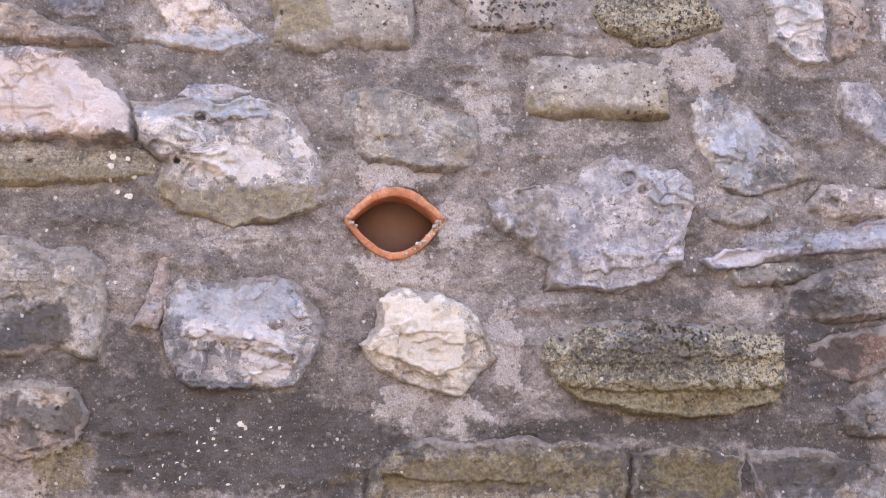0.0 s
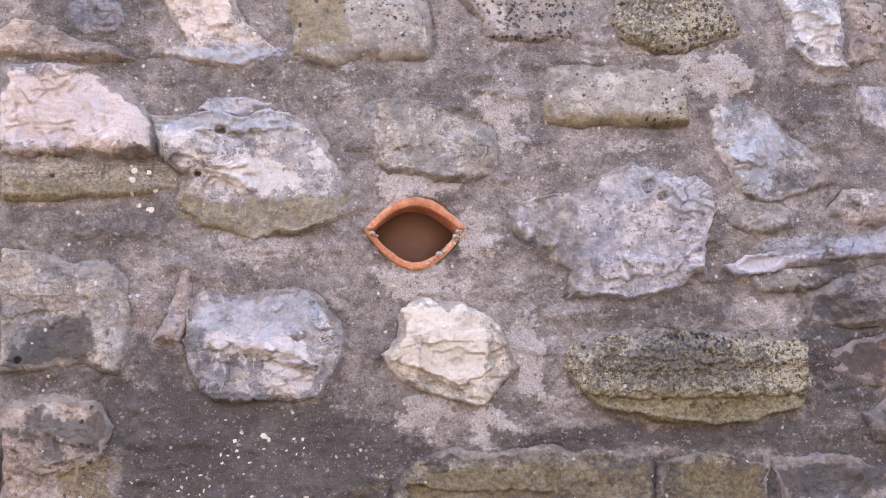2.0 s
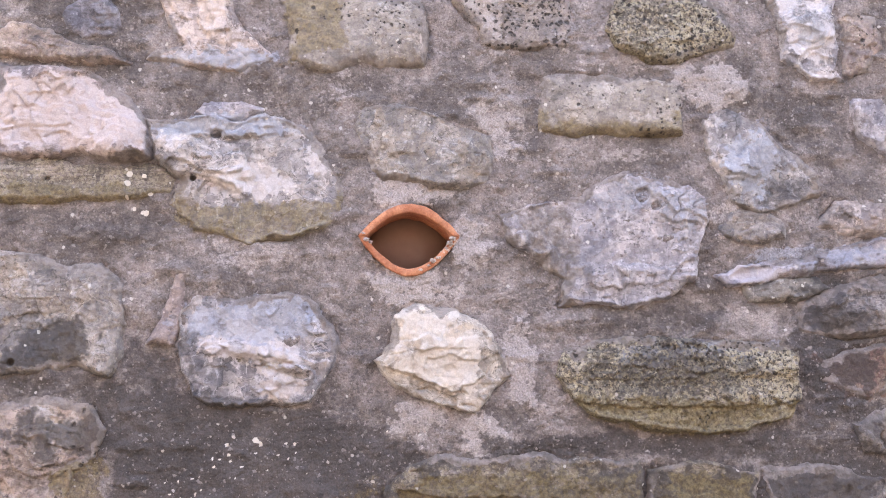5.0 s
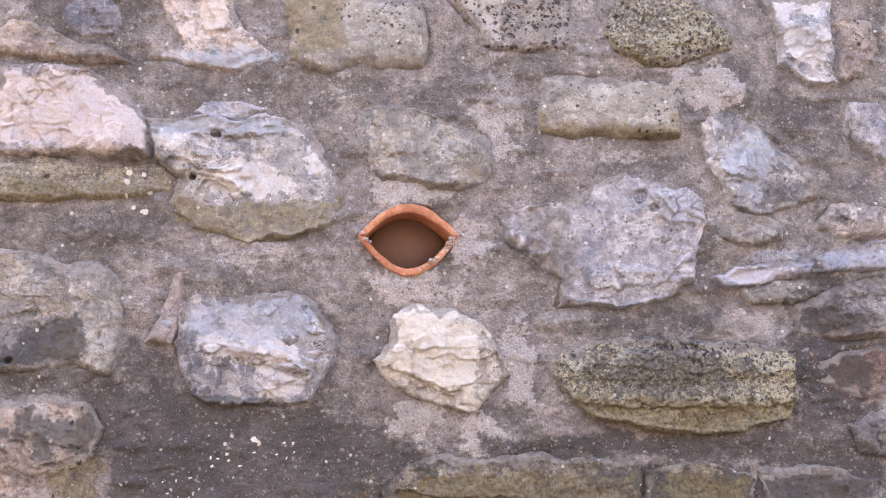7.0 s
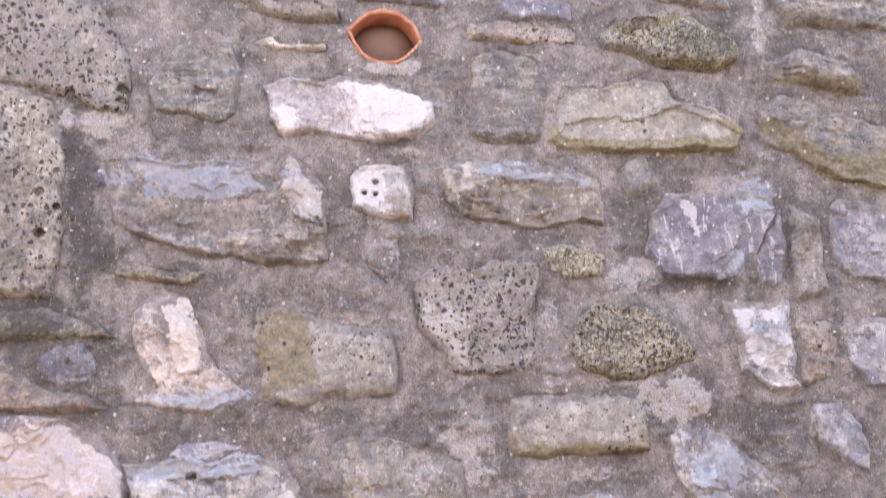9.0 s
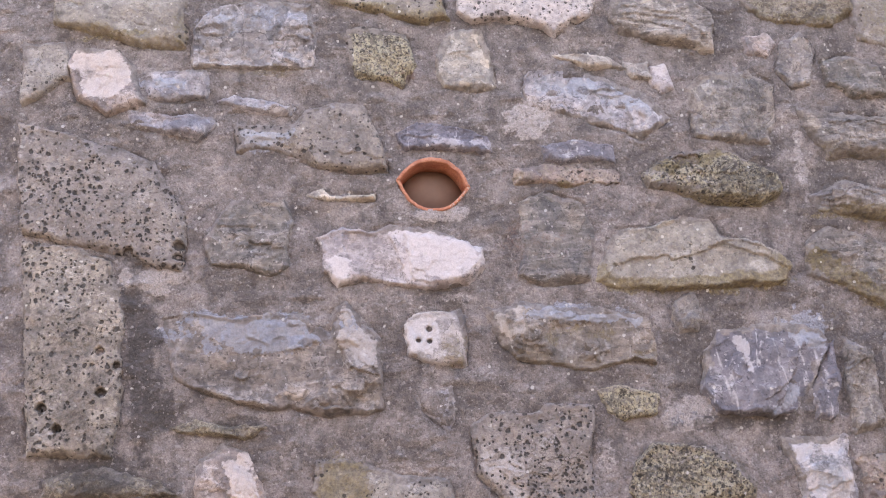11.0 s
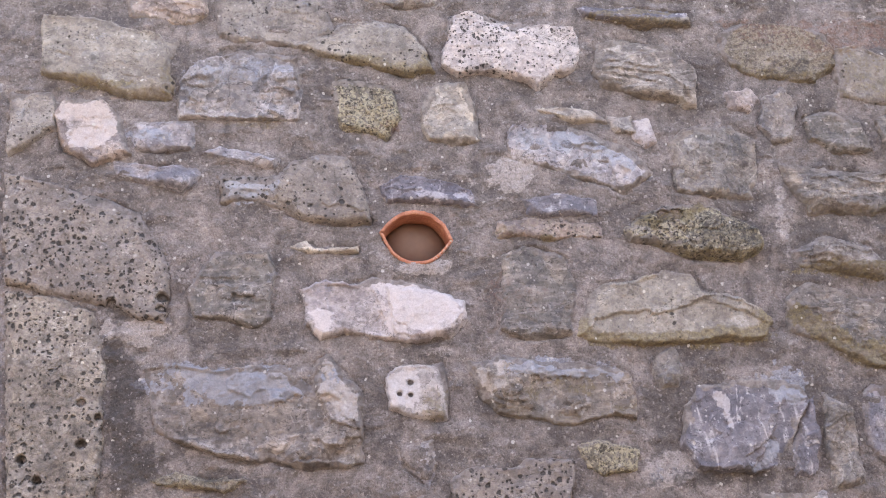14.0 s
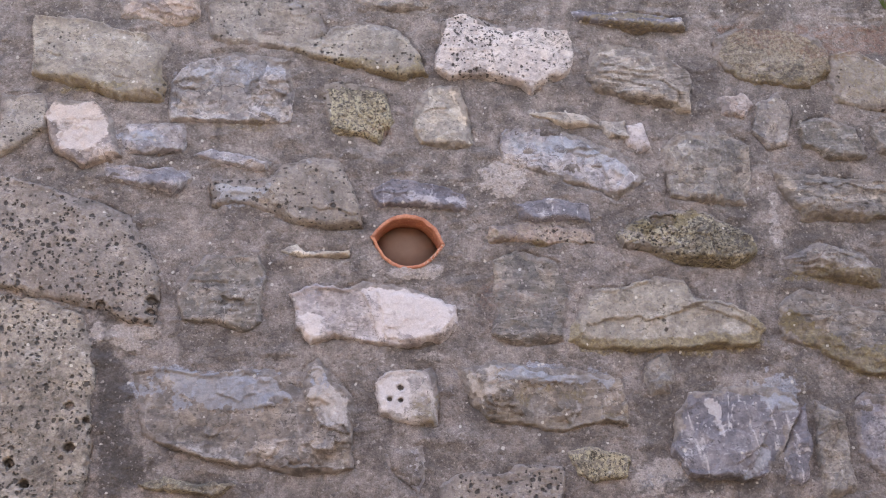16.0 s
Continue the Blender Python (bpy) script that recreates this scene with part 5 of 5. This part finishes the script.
stone("lichen", ((0.302, 1.782), (0.349, 1.79), (0.406, 1.771), (0.4, 1.739), (0.343, 1.729), (0.313, 1.738)), proud=0.012, moss=0.4)
stone("brown", ((-0.455, 1.767), (-0.406, 1.773), (-0.34, 1.76), (-0.282, 1.757), (-0.31, 1.743), (-0.425, 1.753)), proud=0.018)
stone("blue", ((-0.477, 1.611), (-0.482, 1.627), (-0.493, 1.646), (-0.521, 1.644), (-0.545, 1.64), (-0.564, 1.629), (-0.569, 1.611), (-0.559, 1.595), (-0.546, 1.579), (-0.521, 1.578), (-0.495, 1.579), (-0.478, 1.593)), proud=0.012)
stone("brown", ((-0.472, 1.675), (-0.511, 1.685), (-0.531, 1.694), (-0.567, 1.708), (-0.622, 1.704), (-0.666, 1.692), (-0.668, 1.675), (-0.666, 1.658), (-0.606, 1.655), (-0.567, 1.654), (-0.518, 1.65), (-0.447, 1.654)), proud=0.014)
stone("rose", ((-0.496, 1.56), (-0.547, 1.568), (-0.564, 1.574), (-0.588, 1.587), (-0.654, 1.598), (-0.684, 1.578), (-0.682, 1.56), (-0.679, 1.543), (-0.625, 1.539), (-0.588, 1.538), (-0.542, 1.534), (-0.459, 1.535)), proud=0.01)
stone("brown", ((0.894, 2.545), (0.882, 2.577), (0.834, 2.596), (0.78, 2.603), (0.715, 2.607), (0.663, 2.582), (0.665, 2.545), (0.681, 2.514), (0.727, 2.495), (0.78, 2.486), (0.849, 2.48), (0.892, 2.51)), proud=0.006, moss=0.5)
stone("pale", ((-0.347, 2.68), (-0.346, 2.704), (-0.376, 2.722), (-0.418, 2.722), (-0.459, 2.721), (-0.489, 2.703), (-0.497, 2.68), (-0.492, 2.655), (-0.455, 2.643), (-0.418, 2.639), (-0.372, 2.634), (-0.346, 2.656)), proud=0.012, moss=0.4)
stone("beige", ((-0.111, 2.646), (-0.115, 2.683), (-0.161, 2.707), (-0.219, 2.707), (-0.278, 2.709), (-0.328, 2.684), (-0.33, 2.646), (-0.327, 2.608), (-0.274, 2.588), (-0.219, 2.591), (-0.158, 2.582), (-0.107, 2.607)), proud=0.008)
stone("grey", ((0.128, 2.694), (0.115, 2.709), (0.081, 2.721), (0.033, 2.725), (-0.016, 2.721), (-0.073, 2.714), (-0.054, 2.694), (-0.039, 2.68), (-0.017, 2.666), (0.033, 2.661), (0.087, 2.664), (0.11, 2.679)), proud=0.008)
stone("grey", ((0.505, 1.916), (0.505, 1.934), (0.495, 1.949), (0.48, 1.951), (0.467, 1.945), (0.457, 1.932), (0.451, 1.916), (0.456, 1.899), (0.465, 1.883), (0.48, 1.884), (0.494, 1.885), (0.505, 1.898)), proud=0.01)
stone("grey", ((0.64, 1.266), (0.633, 1.28), (0.612, 1.291), (0.582, 1.294), (0.548, 1.294), (0.533, 1.279), (0.524, 1.266), (0.528, 1.251), (0.551, 1.24), (0.582, 1.238), (0.61, 1.242), (0.641, 1.25)), proud=0.01)

# ---- the wall: mortar face with its openings, sides and back ----
DRAINS = [
    # x, z, half width, rise above, drop below the springing
    (-0.001, 1.248, 0.0845, 0.054, 0.067),
    (0.033, 2.187, 0.069, 0.049, 0.055),
]


def wall_face():
    xs = np.concatenate([np.linspace(-1.9, -0.86, 40)[:-1], np.arange(-0.86, 1.2, 0.003), np.linspace(1.2, 2.2, 40)[1:]])
    zs = np.concatenate([np.linspace(-0.05, 0.72, 36)[:-1], np.arange(0.72, 2.76, 0.003), np.linspace(2.76, 3.0, 14)[1:]])
    x, z = np.meshgrid(xs, zs)
    wx, wz = x + fbm(x, z, 9, 3, 5) * 0.02, z + fbm(x, z, 9, 3, 6) * 0.02
    h = fbm(wx, wz, 7, 3, 11) * 0.004 + fbm(x, z, 40, 3, 12) * 0.0022 + fbm(x, z, 130, 3, 13) * 0.0014
    h += np.maximum(0, fbm(x, z * 2.2, 16, 3, 14) - 0.2) * 0.008 + facets(wx, wz * 1.6, 0.06, 15) * 0.0025
    lime = stain("lime", x, z, 40)
    h += lime * 0.003
    # the mortar has shrunk from the blocks here and there
    open_joint = step(0.05, 0.6, fbm(x, z, 14, 3, 19))
    for block in BLOCKS:
        xa, xb, za, zb = box_of(block["corners"], 0.02)
        i0, i1, j0, j1 = *np.searchsorted(zs, (za, zb)), *np.searchsorted(xs, (xa, xb))
        px, pz = x[i0:i1, j0:j1], z[i0:i1, j0:j1]
        d = within(px + fbm(px, pz, 22, 3, 20) * 0.004, pz + fbm(px, pz, 22, 3, 21) * 0.004, block["corners"])
        below = 0.55 + 0.45 * step(0.3, -0.6, (pz - (za + zb) / 2) / (zb - za) * 2)
        h[i0:i1, j0:j1] -= 0.009 * np.exp(-((d + 0.001) / 0.0038) ** 2) * open_joint[i0:i1, j0:j1] * below
    y = MORTAR_Y - h
    keep = np.ones((len(zs) - 1, len(xs) - 1), bool)
    mx, mz = (xs[:-1] + xs[1:]) / 2, (zs[:-1] + zs[1:]) / 2
    cx, cz = np.meshgrid(mx, mz)
    for px, pz, half, up, down in DRAINS:
        r = np.where(cz > pz, up, down) * 0.97
        keep &= (np.abs(cx - px) / (half * 0.935)) ** 1.6 + (np.abs(cz - pz) / r) ** 1.6 > 1
    masks = {key: stain(kind, x, z, 60 + 7 * i) for i, (key, kind) in enumerate(MASKS)}
    masks["bloom"] = np.maximum(lime, step(0.1, 0.9, fbm(x, z, 8, 5, 73, 0.6)) * 0.42)
    # random dark cover, stronger towards the foot of the wall
    masks["darkening"] = np.maximum(masks["darkening"], step(0.25, 0.9, fbm(x, z, 6, 4, 71) + 0.35 * step(1.3, 0.9, z)) * 0.42)
    masks["moss"] = np.maximum(masks["moss"], step(0.5, 1.0, fbm(x, z, 9, 3, 77)) * 0.3)
    masks["pitted"] = np.zeros(x.shape)
    masks["dots"] = stain("dots", x, z, 41)
    x0, x1, z0, z1, yf, yb = xs[0], xs[-1], zs[0], zs[-1], MORTAR_Y, 0.62
    box = [(x0, yf, z0), (x1, yf, z0), (x1, yf, z1), (x0, yf, z1), (x0, yb, z0), (x1, yb, z0), (x1, yb, z1), (x0, yb, z1)]
    sides = [(1, 5, 6, 2), (4, 0, 3, 7), (3, 2, 6, 7), (5, 4, 7, 6)]
    return grid_mesh("wall", x, y, z, keep, mortar_mat, masks, (box, sides))


wall = new("wall_south", wall_face())
tagged(wall, "old rubble stone wall with rough grey-brown lime mortar joints", "wall", kind="structure")

# ---- the blocks of the wall ----
stone_count = 0


def build_stone(kind, corners, proud, moss, facet):
    """One rubble block, from the corners of its face; it leans out towards its lower edge."""
    global stone_count
    stone_count += 1
    seed = 1000 + 37 * stone_count
    label, chips, layers, roughness = LOOKS[kind]
    xa, xb, za, zb = box_of(corners, 0.0)
    cx, cz, w, h = (xa + xb) / 2, (za + zb) / 2, xb - xa, zb - za
    gap = 0.0018
    x, z = np.meshgrid(np.arange(-0.5 * w - 0.016, 0.5 * w + 0.016, gap), np.arange(-0.5 * h - 0.016, 0.5 * h + 0.016, gap))
    gx, gz = x + cx, z + cz
    v = z / (h / 2)
    # outline, with chipped corners and a ragged line
    ox = gx + fbm(gx, gz, 22, 3, seed) * 0.0055 + fbm(gx, gz, 95, 3, seed + 5) * 0.0022
    oz = gz + fbm(gx, gz, 22, 3, seed + 40) * 0.0055 + fbm(gx, gz, 95, 3, seed + 41) * 0.0022
    edge = within(ox, oz, corners) + 0.0015
    # relief: flat faces with sharp breaks, the mortar drawn over some of the edges
    flush = step(-0.3, 0.5, fbm(gx, gz, 9, 2, seed + 30) + 0.35 * v)
    bevel = 0.0014 + 0.03 * proud + 0.0045 * flush
    rise = 0.8 * proud * (1 - np.exp(-np.maximum(edge, 0) / bevel)) * (1 - 0.35 * flush * step(0.03, 0.0, edge))
    wx, wz = gx + fbm(gx, gz, 20, 2, seed + 1) * 0.006, gz + fbm(gx, gz, 20, 2, seed + 2) * 0.006
    inner = step(0.0, 0.012, edge)
    body = facets(wx, wz * 1.3, 0.115, seed + 3) * 0.018 + facets(wx, wz * 1.5, 0.036, seed + 9) * 0.0050
    level = fbm(wx * 0.8, wz, 13, 3, seed + 50, 0.45) * 3.0 + 0.5 * v
    terrace = np.floor(level) + step(0.88, 1.0, level - np.floor(level))
    bed = np.round(fbm(gx * 0.3, gz, 34, 3, seed + 4) * 3.2) / 3.2 * 0.6 + fbm(gx * 0.25, gz, 60, 3, seed + 6) * 0.4
    grit = fbm(gx, gz, 45, 4, seed + 7, 0.6) * 0.0020 + fbm(gx, gz, 210, 2, seed + 8) * 0.0008
    up = rise + inner * ((body - terrace * 0.0052) * chips * facet + bed * 0.005 * layers) + grit * roughness
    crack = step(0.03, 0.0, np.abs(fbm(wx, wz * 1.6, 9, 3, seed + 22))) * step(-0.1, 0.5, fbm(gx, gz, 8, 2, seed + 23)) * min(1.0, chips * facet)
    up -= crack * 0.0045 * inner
    up += broken(gx, gz, 881) * inner * 0.9
    for outline, depth in FLAKES:
        fa, fb, fc, fd = box_of(outline, 0.02)
        if fb < xa or fa > xb or fd < za or fc > zb:
            continue
        ragged = fbm(gx, gz, 60, 4, 905, 0.6) * 0.005
        up -= 0.95 * depth * inner * step(-0.0014, 0.0014, within(gx, gz, outline) + ragged)
    up -= v * 0.005 * inner
    up = np.where(edge > 0, np.maximum(up, (0.0025 + 0.0004 * (stone_count % 9) + np.abs(grit)) * step(0, 0.006, edge)), up)
    up = np.where(edge < 0, np.maximum(edge * 2.5, -0.02) + grit * 0.5, up)
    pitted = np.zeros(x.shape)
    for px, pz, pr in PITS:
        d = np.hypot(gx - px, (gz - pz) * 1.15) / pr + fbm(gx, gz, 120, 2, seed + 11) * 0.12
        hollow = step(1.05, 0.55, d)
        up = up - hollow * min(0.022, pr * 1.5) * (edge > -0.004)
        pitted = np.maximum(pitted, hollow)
    y = MORTAR_Y - 0.001 - up
    alive = edge > -0.009
    keep = alive[:-1, :-1] | alive[1:, :-1] | alive[:-1, 1:] | alive[1:, 1:]
    # masks
    masks = {key: stain(kind_, gx, gz, 60 + 7 * i) for i, (key, kind_) in enumerate(MASKS)}
    low = step(0.034, 0.006, edge + fbm(gx, gz, 30, 3, seed + 12) * 0.006) * step(0.05, -0.45, v)
    masks["moss"] = np.maximum(masks["moss"], low * moss)
    masks["moss"] = np.maximum(masks["moss"], step(0.45, 1.0, fbm(gx, gz, 14, 4, seed + 13)) * 0.35 * min(1.0, moss + 0.3))
    masks["bloom"] = np.maximum(masks["bloom"], step(0.2, 0.9, fbm(gx, gz, 18, 4, seed + 14)) * 0.5)
    masks["darkening"] = np.maximum(masks["darkening"], step(0.25, 0.95, fbm(gx, gz, 16, 4, seed + 15)) * 0.5)
    # the colour is darker in the pits and along the cracks
    masks["darkening"] = np.maximum(masks["darkening"], pitted * 1.2)
    masks["darkening"] = np.maximum(masks["darkening"], crack * 0.5 * inner)
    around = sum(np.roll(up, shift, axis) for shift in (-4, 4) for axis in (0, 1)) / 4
    # bluish sky reflection put into the colour of each block's upper part
    masks["cool"] = np.maximum(masks["cool"], step(0.3, 0.9, fbm(gx, gz * 1.5, 13, 4, seed + 33)) * 0.45 * step(-0.3, 0.4, v))
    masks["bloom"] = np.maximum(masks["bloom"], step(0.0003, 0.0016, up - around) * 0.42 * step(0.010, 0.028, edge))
    masks["dots"] = stain("dots", gx, gz, 41)
    masks["smear"] = np.maximum(stain("smear", gx, gz, 44), step(0.010, 0.0, edge - 0.007 * flush + fbm(gx, gz, 40, 3, seed + 31) * 0.009) * (0.35 + 0.65 * flush) * (1 - 0.8 * min(1.0, moss) * low) * min(1.0, min(w, h) / 0.12))
    masks["pitted"] = step(-0.2, 0.6, fbm(gx, gz, 10, 3, seed + 16))
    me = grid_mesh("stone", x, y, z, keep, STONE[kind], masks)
    ob = new("stone", me)
    ob.location = (cx, 0, cz)
    ob.parent = wall
    tagged(ob, label)
    return ob


for block in BLOCKS:
    build_stone(**block)

# ---- terracotta drains: two curved roof tiles, mouth to mouth ----
def terracotta(name, a, b):
    mat, tree, bsdf = nodes_of(name)
    g = Graph(tree)
    mid, fine = g.noise(40, 5, 0.65), g.noise(300, 4, 0.7)
    col = g.mix(g.ramp(mid, 0.35, 0.68), a, b)
    col = g.mix(1.0, col, g.mix(g.ramp(fine, 0.3, 0.7), (0.8, 0.8, 0.8), (1.15, 1.15, 1.15)), "MULTIPLY")
    crumbs = g.ramp(g.math("ADD", g.noise(190, 4, 0.75), g.math("MULTIPLY", g.attr("limed"), 0.3)), 0.72, 0.8)
    col = g.mix(g.math("MULTIPLY", crumbs, 0.8), col, (0.55, 0.47, 0.42))
    g.put(bsdf.inputs["Base Color"], col)
    bsdf.inputs["Roughness"].default_value = 0.85
    bump = g.node("ShaderNodeBump")
    bump.inputs["Strength"].default_value, bump.inputs["Distance"].default_value = 0.8, 0.0015
    g.put(bump.inputs["Height"], g.math("ADD", mid, g.math("MULTIPLY", fine, 0.5)))
    g.put(bsdf.inputs["Normal"], bump.outputs[0])
    return mat


def plug_material():
    mat, tree, bsdf = nodes_of("plug_brown")
    g = Graph(tree)
    g.put(bsdf.inputs["Base Color"], g.mix(g.noise(70, 5, 0.7), (0.17, 0.105, 0.08), (0.23, 0.15, 0.115)))
    bsdf.inputs["Roughness"].default_value = 1.0
    return mat


def tile(name, half, rise, thick, front, depth, power, material, parent, seed, limed=0.0):
    """A curved tile of that span and rise (below where negative), running into the wall."""
    around, along = 64, 30
    sign = 1 if rise > 0 else -1
    t = np.linspace(-1, 1, around + 1)
    rim = []
    for inset in (0.0, thick):
        hw, rr = half - inset * 0.9, abs(rise) - inset
        rim.append(np.stack([hw * t, sign * rr * (1 - np.abs(t) ** power)], 1))
    loop = np.vstack([rim[0], rim[1][::-1]])
    # mouth corners worn round by two finer rings
    deep = np.concatenate([[0.0, 0.0015, 0.004], np.linspace(0.012, depth, along - 2)])
    shrink = np.concatenate([[0.25, 0.08, 0.0], np.zeros(along - 2)])
    mid = np.vstack([(rim[0] + rim[1]) / 2, ((rim[0] + rim[1]) / 2)[::-1]])
    verts, m = [], len(loop)
    for d, q in zip(deep, shrink):
        ring = loop * (1 - q) + mid * q
        wob = fbm(ring[:, 0] * 1.0 + d, ring[:, 1] + d * 0.7, 60, 3, seed) * 0.0012
        chip = np.maximum(0, fbm(ring[:, 0], ring[:, 1], 55, 3, seed + 4) - 0.2) * 0.007 * math.exp(-d / 0.005)
        verts.append(np.stack([ring[:, 0] + wob, np.full(m, front + d) + chip, ring[:, 1] + wob], 1))
    verts = np.vstack(verts)
    faces = []
    for r in range(len(deep) - 1):
        for i in range(m):
            j = (i + 1) % m
            faces.append((r * m + i, r * m + j, (r + 1) * m + j, (r + 1) * m + i))
    n = around + 1
    for base in (0, (len(deep) - 1) * m):
        for i in range(around):
            faces.append((base + i, base + i + 1, base + m - 2 - i, base + m - 1 - i))
    me = bpy.data.meshes.new(name)
    me.from_pydata(verts.tolist(), [], faces)
    bm = bmesh.new()
    bm.from_mesh(me)
    bmesh.ops.recalc_face_normals(bm, faces=bm.faces)
    for face in bm.faces:
        face.smooth = True
    bm.to_mesh(me)
    bm.free()
    add_masks(me, {"limed": limed * step(-0.2, 1.0, verts[:, 0] / half)})
    me.materials.append(material)
    ob = new(name, me)
    ob.parent = parent
    return ob


def drain(x, z, half, up, down, thick, front, material, label, seed, power=1.9, limed=0.8, lean=0.0, plug_depth=0.075):
    base = tagged(new("drain_pipe"), label, "drain", group="drain mouths in the wall")
    base.matrix_world = pose(x, 0, z, 0, lean, 0)
    tile("upper_tile", half, up, thick, front, 0.42, power, material, base, seed)
    tile("lower_tile", half, -down, thick * 0.85, front + 0.003, 0.42, power, material, base, seed + 9, limed)
    # plug added to close the pipe, its brown standing in for haze inside
    me = bpy.data.meshes.new("brown_plug")
    bm = bmesh.new()
    bmesh.ops.create_uvsphere(bm, u_segments=24, v_segments=12, radius=1.0, matrix=Matrix.Translation((0, plug_depth + 0.05, -0.004)) @ Matrix.Diagonal((half * 1.02, 0.06, max(up, down) * 1.05, 1)))
    for vert in bm.verts:
        vert.co.y += noise.noise(vert.co * 60) * 0.006
    for face in bm.faces:
        face.smooth = True
    bm.to_mesh(me)
    bm.free()
    me.materials.append(plug_mat)
    plug = new("brown_plug", me)
    plug.parent = base
    tagged(plug, "brown plug added near the mouth for the hazy interior")
    return base


plug_mat = plug_material()
orange_clay = terracotta("orange_terracotta", (0.37, 0.125, 0.065), (0.57, 0.25, 0.14))
rosy_clay = terracotta("rosy_terracotta", (0.42, 0.15, 0.09), (0.54, 0.235, 0.15))
mouth = drain(*DRAINS[0], 0.0155, -0.004, orange_clay, "lens-shaped orange terracotta drain mouth of two roof tiles", 301)


def crumb(x, y, z, r, parent, seed):
    """A lump of old mortar stuck to the rim."""
    me = bpy.data.meshes.new("mortar_crumb")
    bm = bmesh.new()
    bmesh.ops.create_icosphere(bm, subdivisions=3, radius=r)
    for vert in bm.verts:
        n = vert.co.normalized()
        vert.co += n * r * (noise.noise(n * 1.7 + Vector((seed, 0, 0))) * 0.6 + noise.noise(n * 4 + Vector((0, seed, 0))) * 0.3)
        vert.co.z *= 0.7
    for face in bm.faces:
        face.smooth = True
    bm.to_mesh(me)
    bm.free()
    me.materials.append(crumb_mat)
    ob = new("mortar_crumb", me)
    ob.location = (x, y, z)
    ob.parent = parent


crumb_mat = weathered("pale_mortar_crumbs", (0.40, 0.35, 0.32), (0.54, 0.48, 0.45), sand=0.2, relief=0.4)
rng = random.Random(8)
for cx, cz in ((0.066, -0.012), (0.060, -0.020), (0.053, -0.027), (0.047, -0.036), (0.038, -0.041), (0.031, -0.049), (0.071, -0.004), (0.018, -0.056), (-0.071, -0.006), (-0.064, -0.010), (-0.076, 0.004)):
    crumb(cx, rng.uniform(-0.004, 0.003), cz, rng.uniform(0.0025, 0.0055), mouth, rng.uniform(0, 50))
# plug set well forward so its even brown gives the hazy mouth
drain(*DRAINS[1], 0.008, -0.001, rosy_clay, "oval rosy terracotta drain mouth set in mortar", 351, 2.5, lean=9.0, plug_depth=0.045)

# ---- grass that hangs from a joint near the top ----
def grass_tuft(x, z):
    mat, tree, bsdf = nodes_of("grass_blade")
    g = Graph(tree)
    g.put(bsdf.inputs["Base Color"], g.mix(g.noise(80, 3), (0.05, 0.09, 0.025), (0.12, 0.17, 0.05)))
    bsdf.inputs["Roughness"].default_value = 0.6
    base = tagged(new("grass_tuft"), "small tuft of green grass growing from a mortar joint", "grass")
    base.location = (x, 0.0, z)
    rng = random.Random(5)
    for _ in range(11):
        me = bpy.data.meshes.new("blade")
        bm = bmesh.new()
        lean, reach, out = rng.uniform(-0.9, 0.9), rng.uniform(0.05, 0.11), rng.uniform(0.02, 0.06)
        last = None
        for i in range(7):
            q = i / 6
            width = 0.0018 * (1 - q) + 0.0002
            c = Vector((lean * reach * q, 0.004 - out * math.sin(q * 1.5), reach * (q * 0.9 - q * q * 0.8)))
            pair = [bm.verts.new(c + Vector((-width, 0.0005, 0))), bm.verts.new(c + Vector((0, -0.0006, 0))), bm.verts.new(c + Vector((width, 0.0005, 0)))]
            if last:
                bm.faces.new((last[0], last[1], pair[1], pair[0]))
                bm.faces.new((last[1], last[2], pair[2], pair[1]))
            last = pair
        bm.to_mesh(me)
        bm.free()
        me.materials.append(mat)
        new("blade", me).parent = base
    return base


grass_tuft(1.03, 2.645)

# ---- ground before and behind the wall ----
def ground_sheet():
    xs = np.concatenate([-np.geomspace(400, 3, 26), np.linspace(-2.8, 2.8, 80), np.geomspace(3, 400, 26)])
    x, z = np.meshgrid(xs, xs)
    mat, tree, bsdf = nodes_of("trodden_gravel")
    g = Graph(tree)
    col = g.mix(g.noise(1.5, 6), (0.07, 0.068, 0.06), (0.12, 0.11, 0.095))
    g.put(bsdf.inputs["Base Color"], g.mix(1.0, col, g.mix(g.noise(90, 4), (0.7, 0.7, 0.7), (1.2, 1.2, 1.2)), "MULTIPLY"))
    bsdf.inputs["Roughness"].default_value = 0.95
    lift = fbm(x, z, 0.9, 3, 90) * 0.012
    me = grid_mesh("ground", x, z, lift, np.ones((len(xs) - 1, len(xs) - 1), bool), mat, {})
    return tagged(new("ground", me), "plain trodden gravel ground before the wall", "ground", kind="structure")


ground_sheet()

# ---- plain unseen wall added behind the walker: hides low sky, bounces light ----
bm = bmesh.new()
bmesh.ops.create_cube(bm, size=1, matrix=Matrix.Translation((0.1, -5.4, 1.65)) @ Matrix.Diagonal((18, 0.4, 3.5, 1)))
bmesh.ops.bevel(bm, geom=bm.edges[:], offset=0.03, segments=2, affect="EDGES")
me = bpy.data.meshes.new("wall_north")
bm.to_mesh(me)
bm.free()
me.materials.append(weathered("added_wall_stone", (0.13, 0.12, 0.11), (0.19, 0.175, 0.16)))
tagged(new("wall_north", me), "plain wall added out of view to shape the light", "wall", kind="structure")
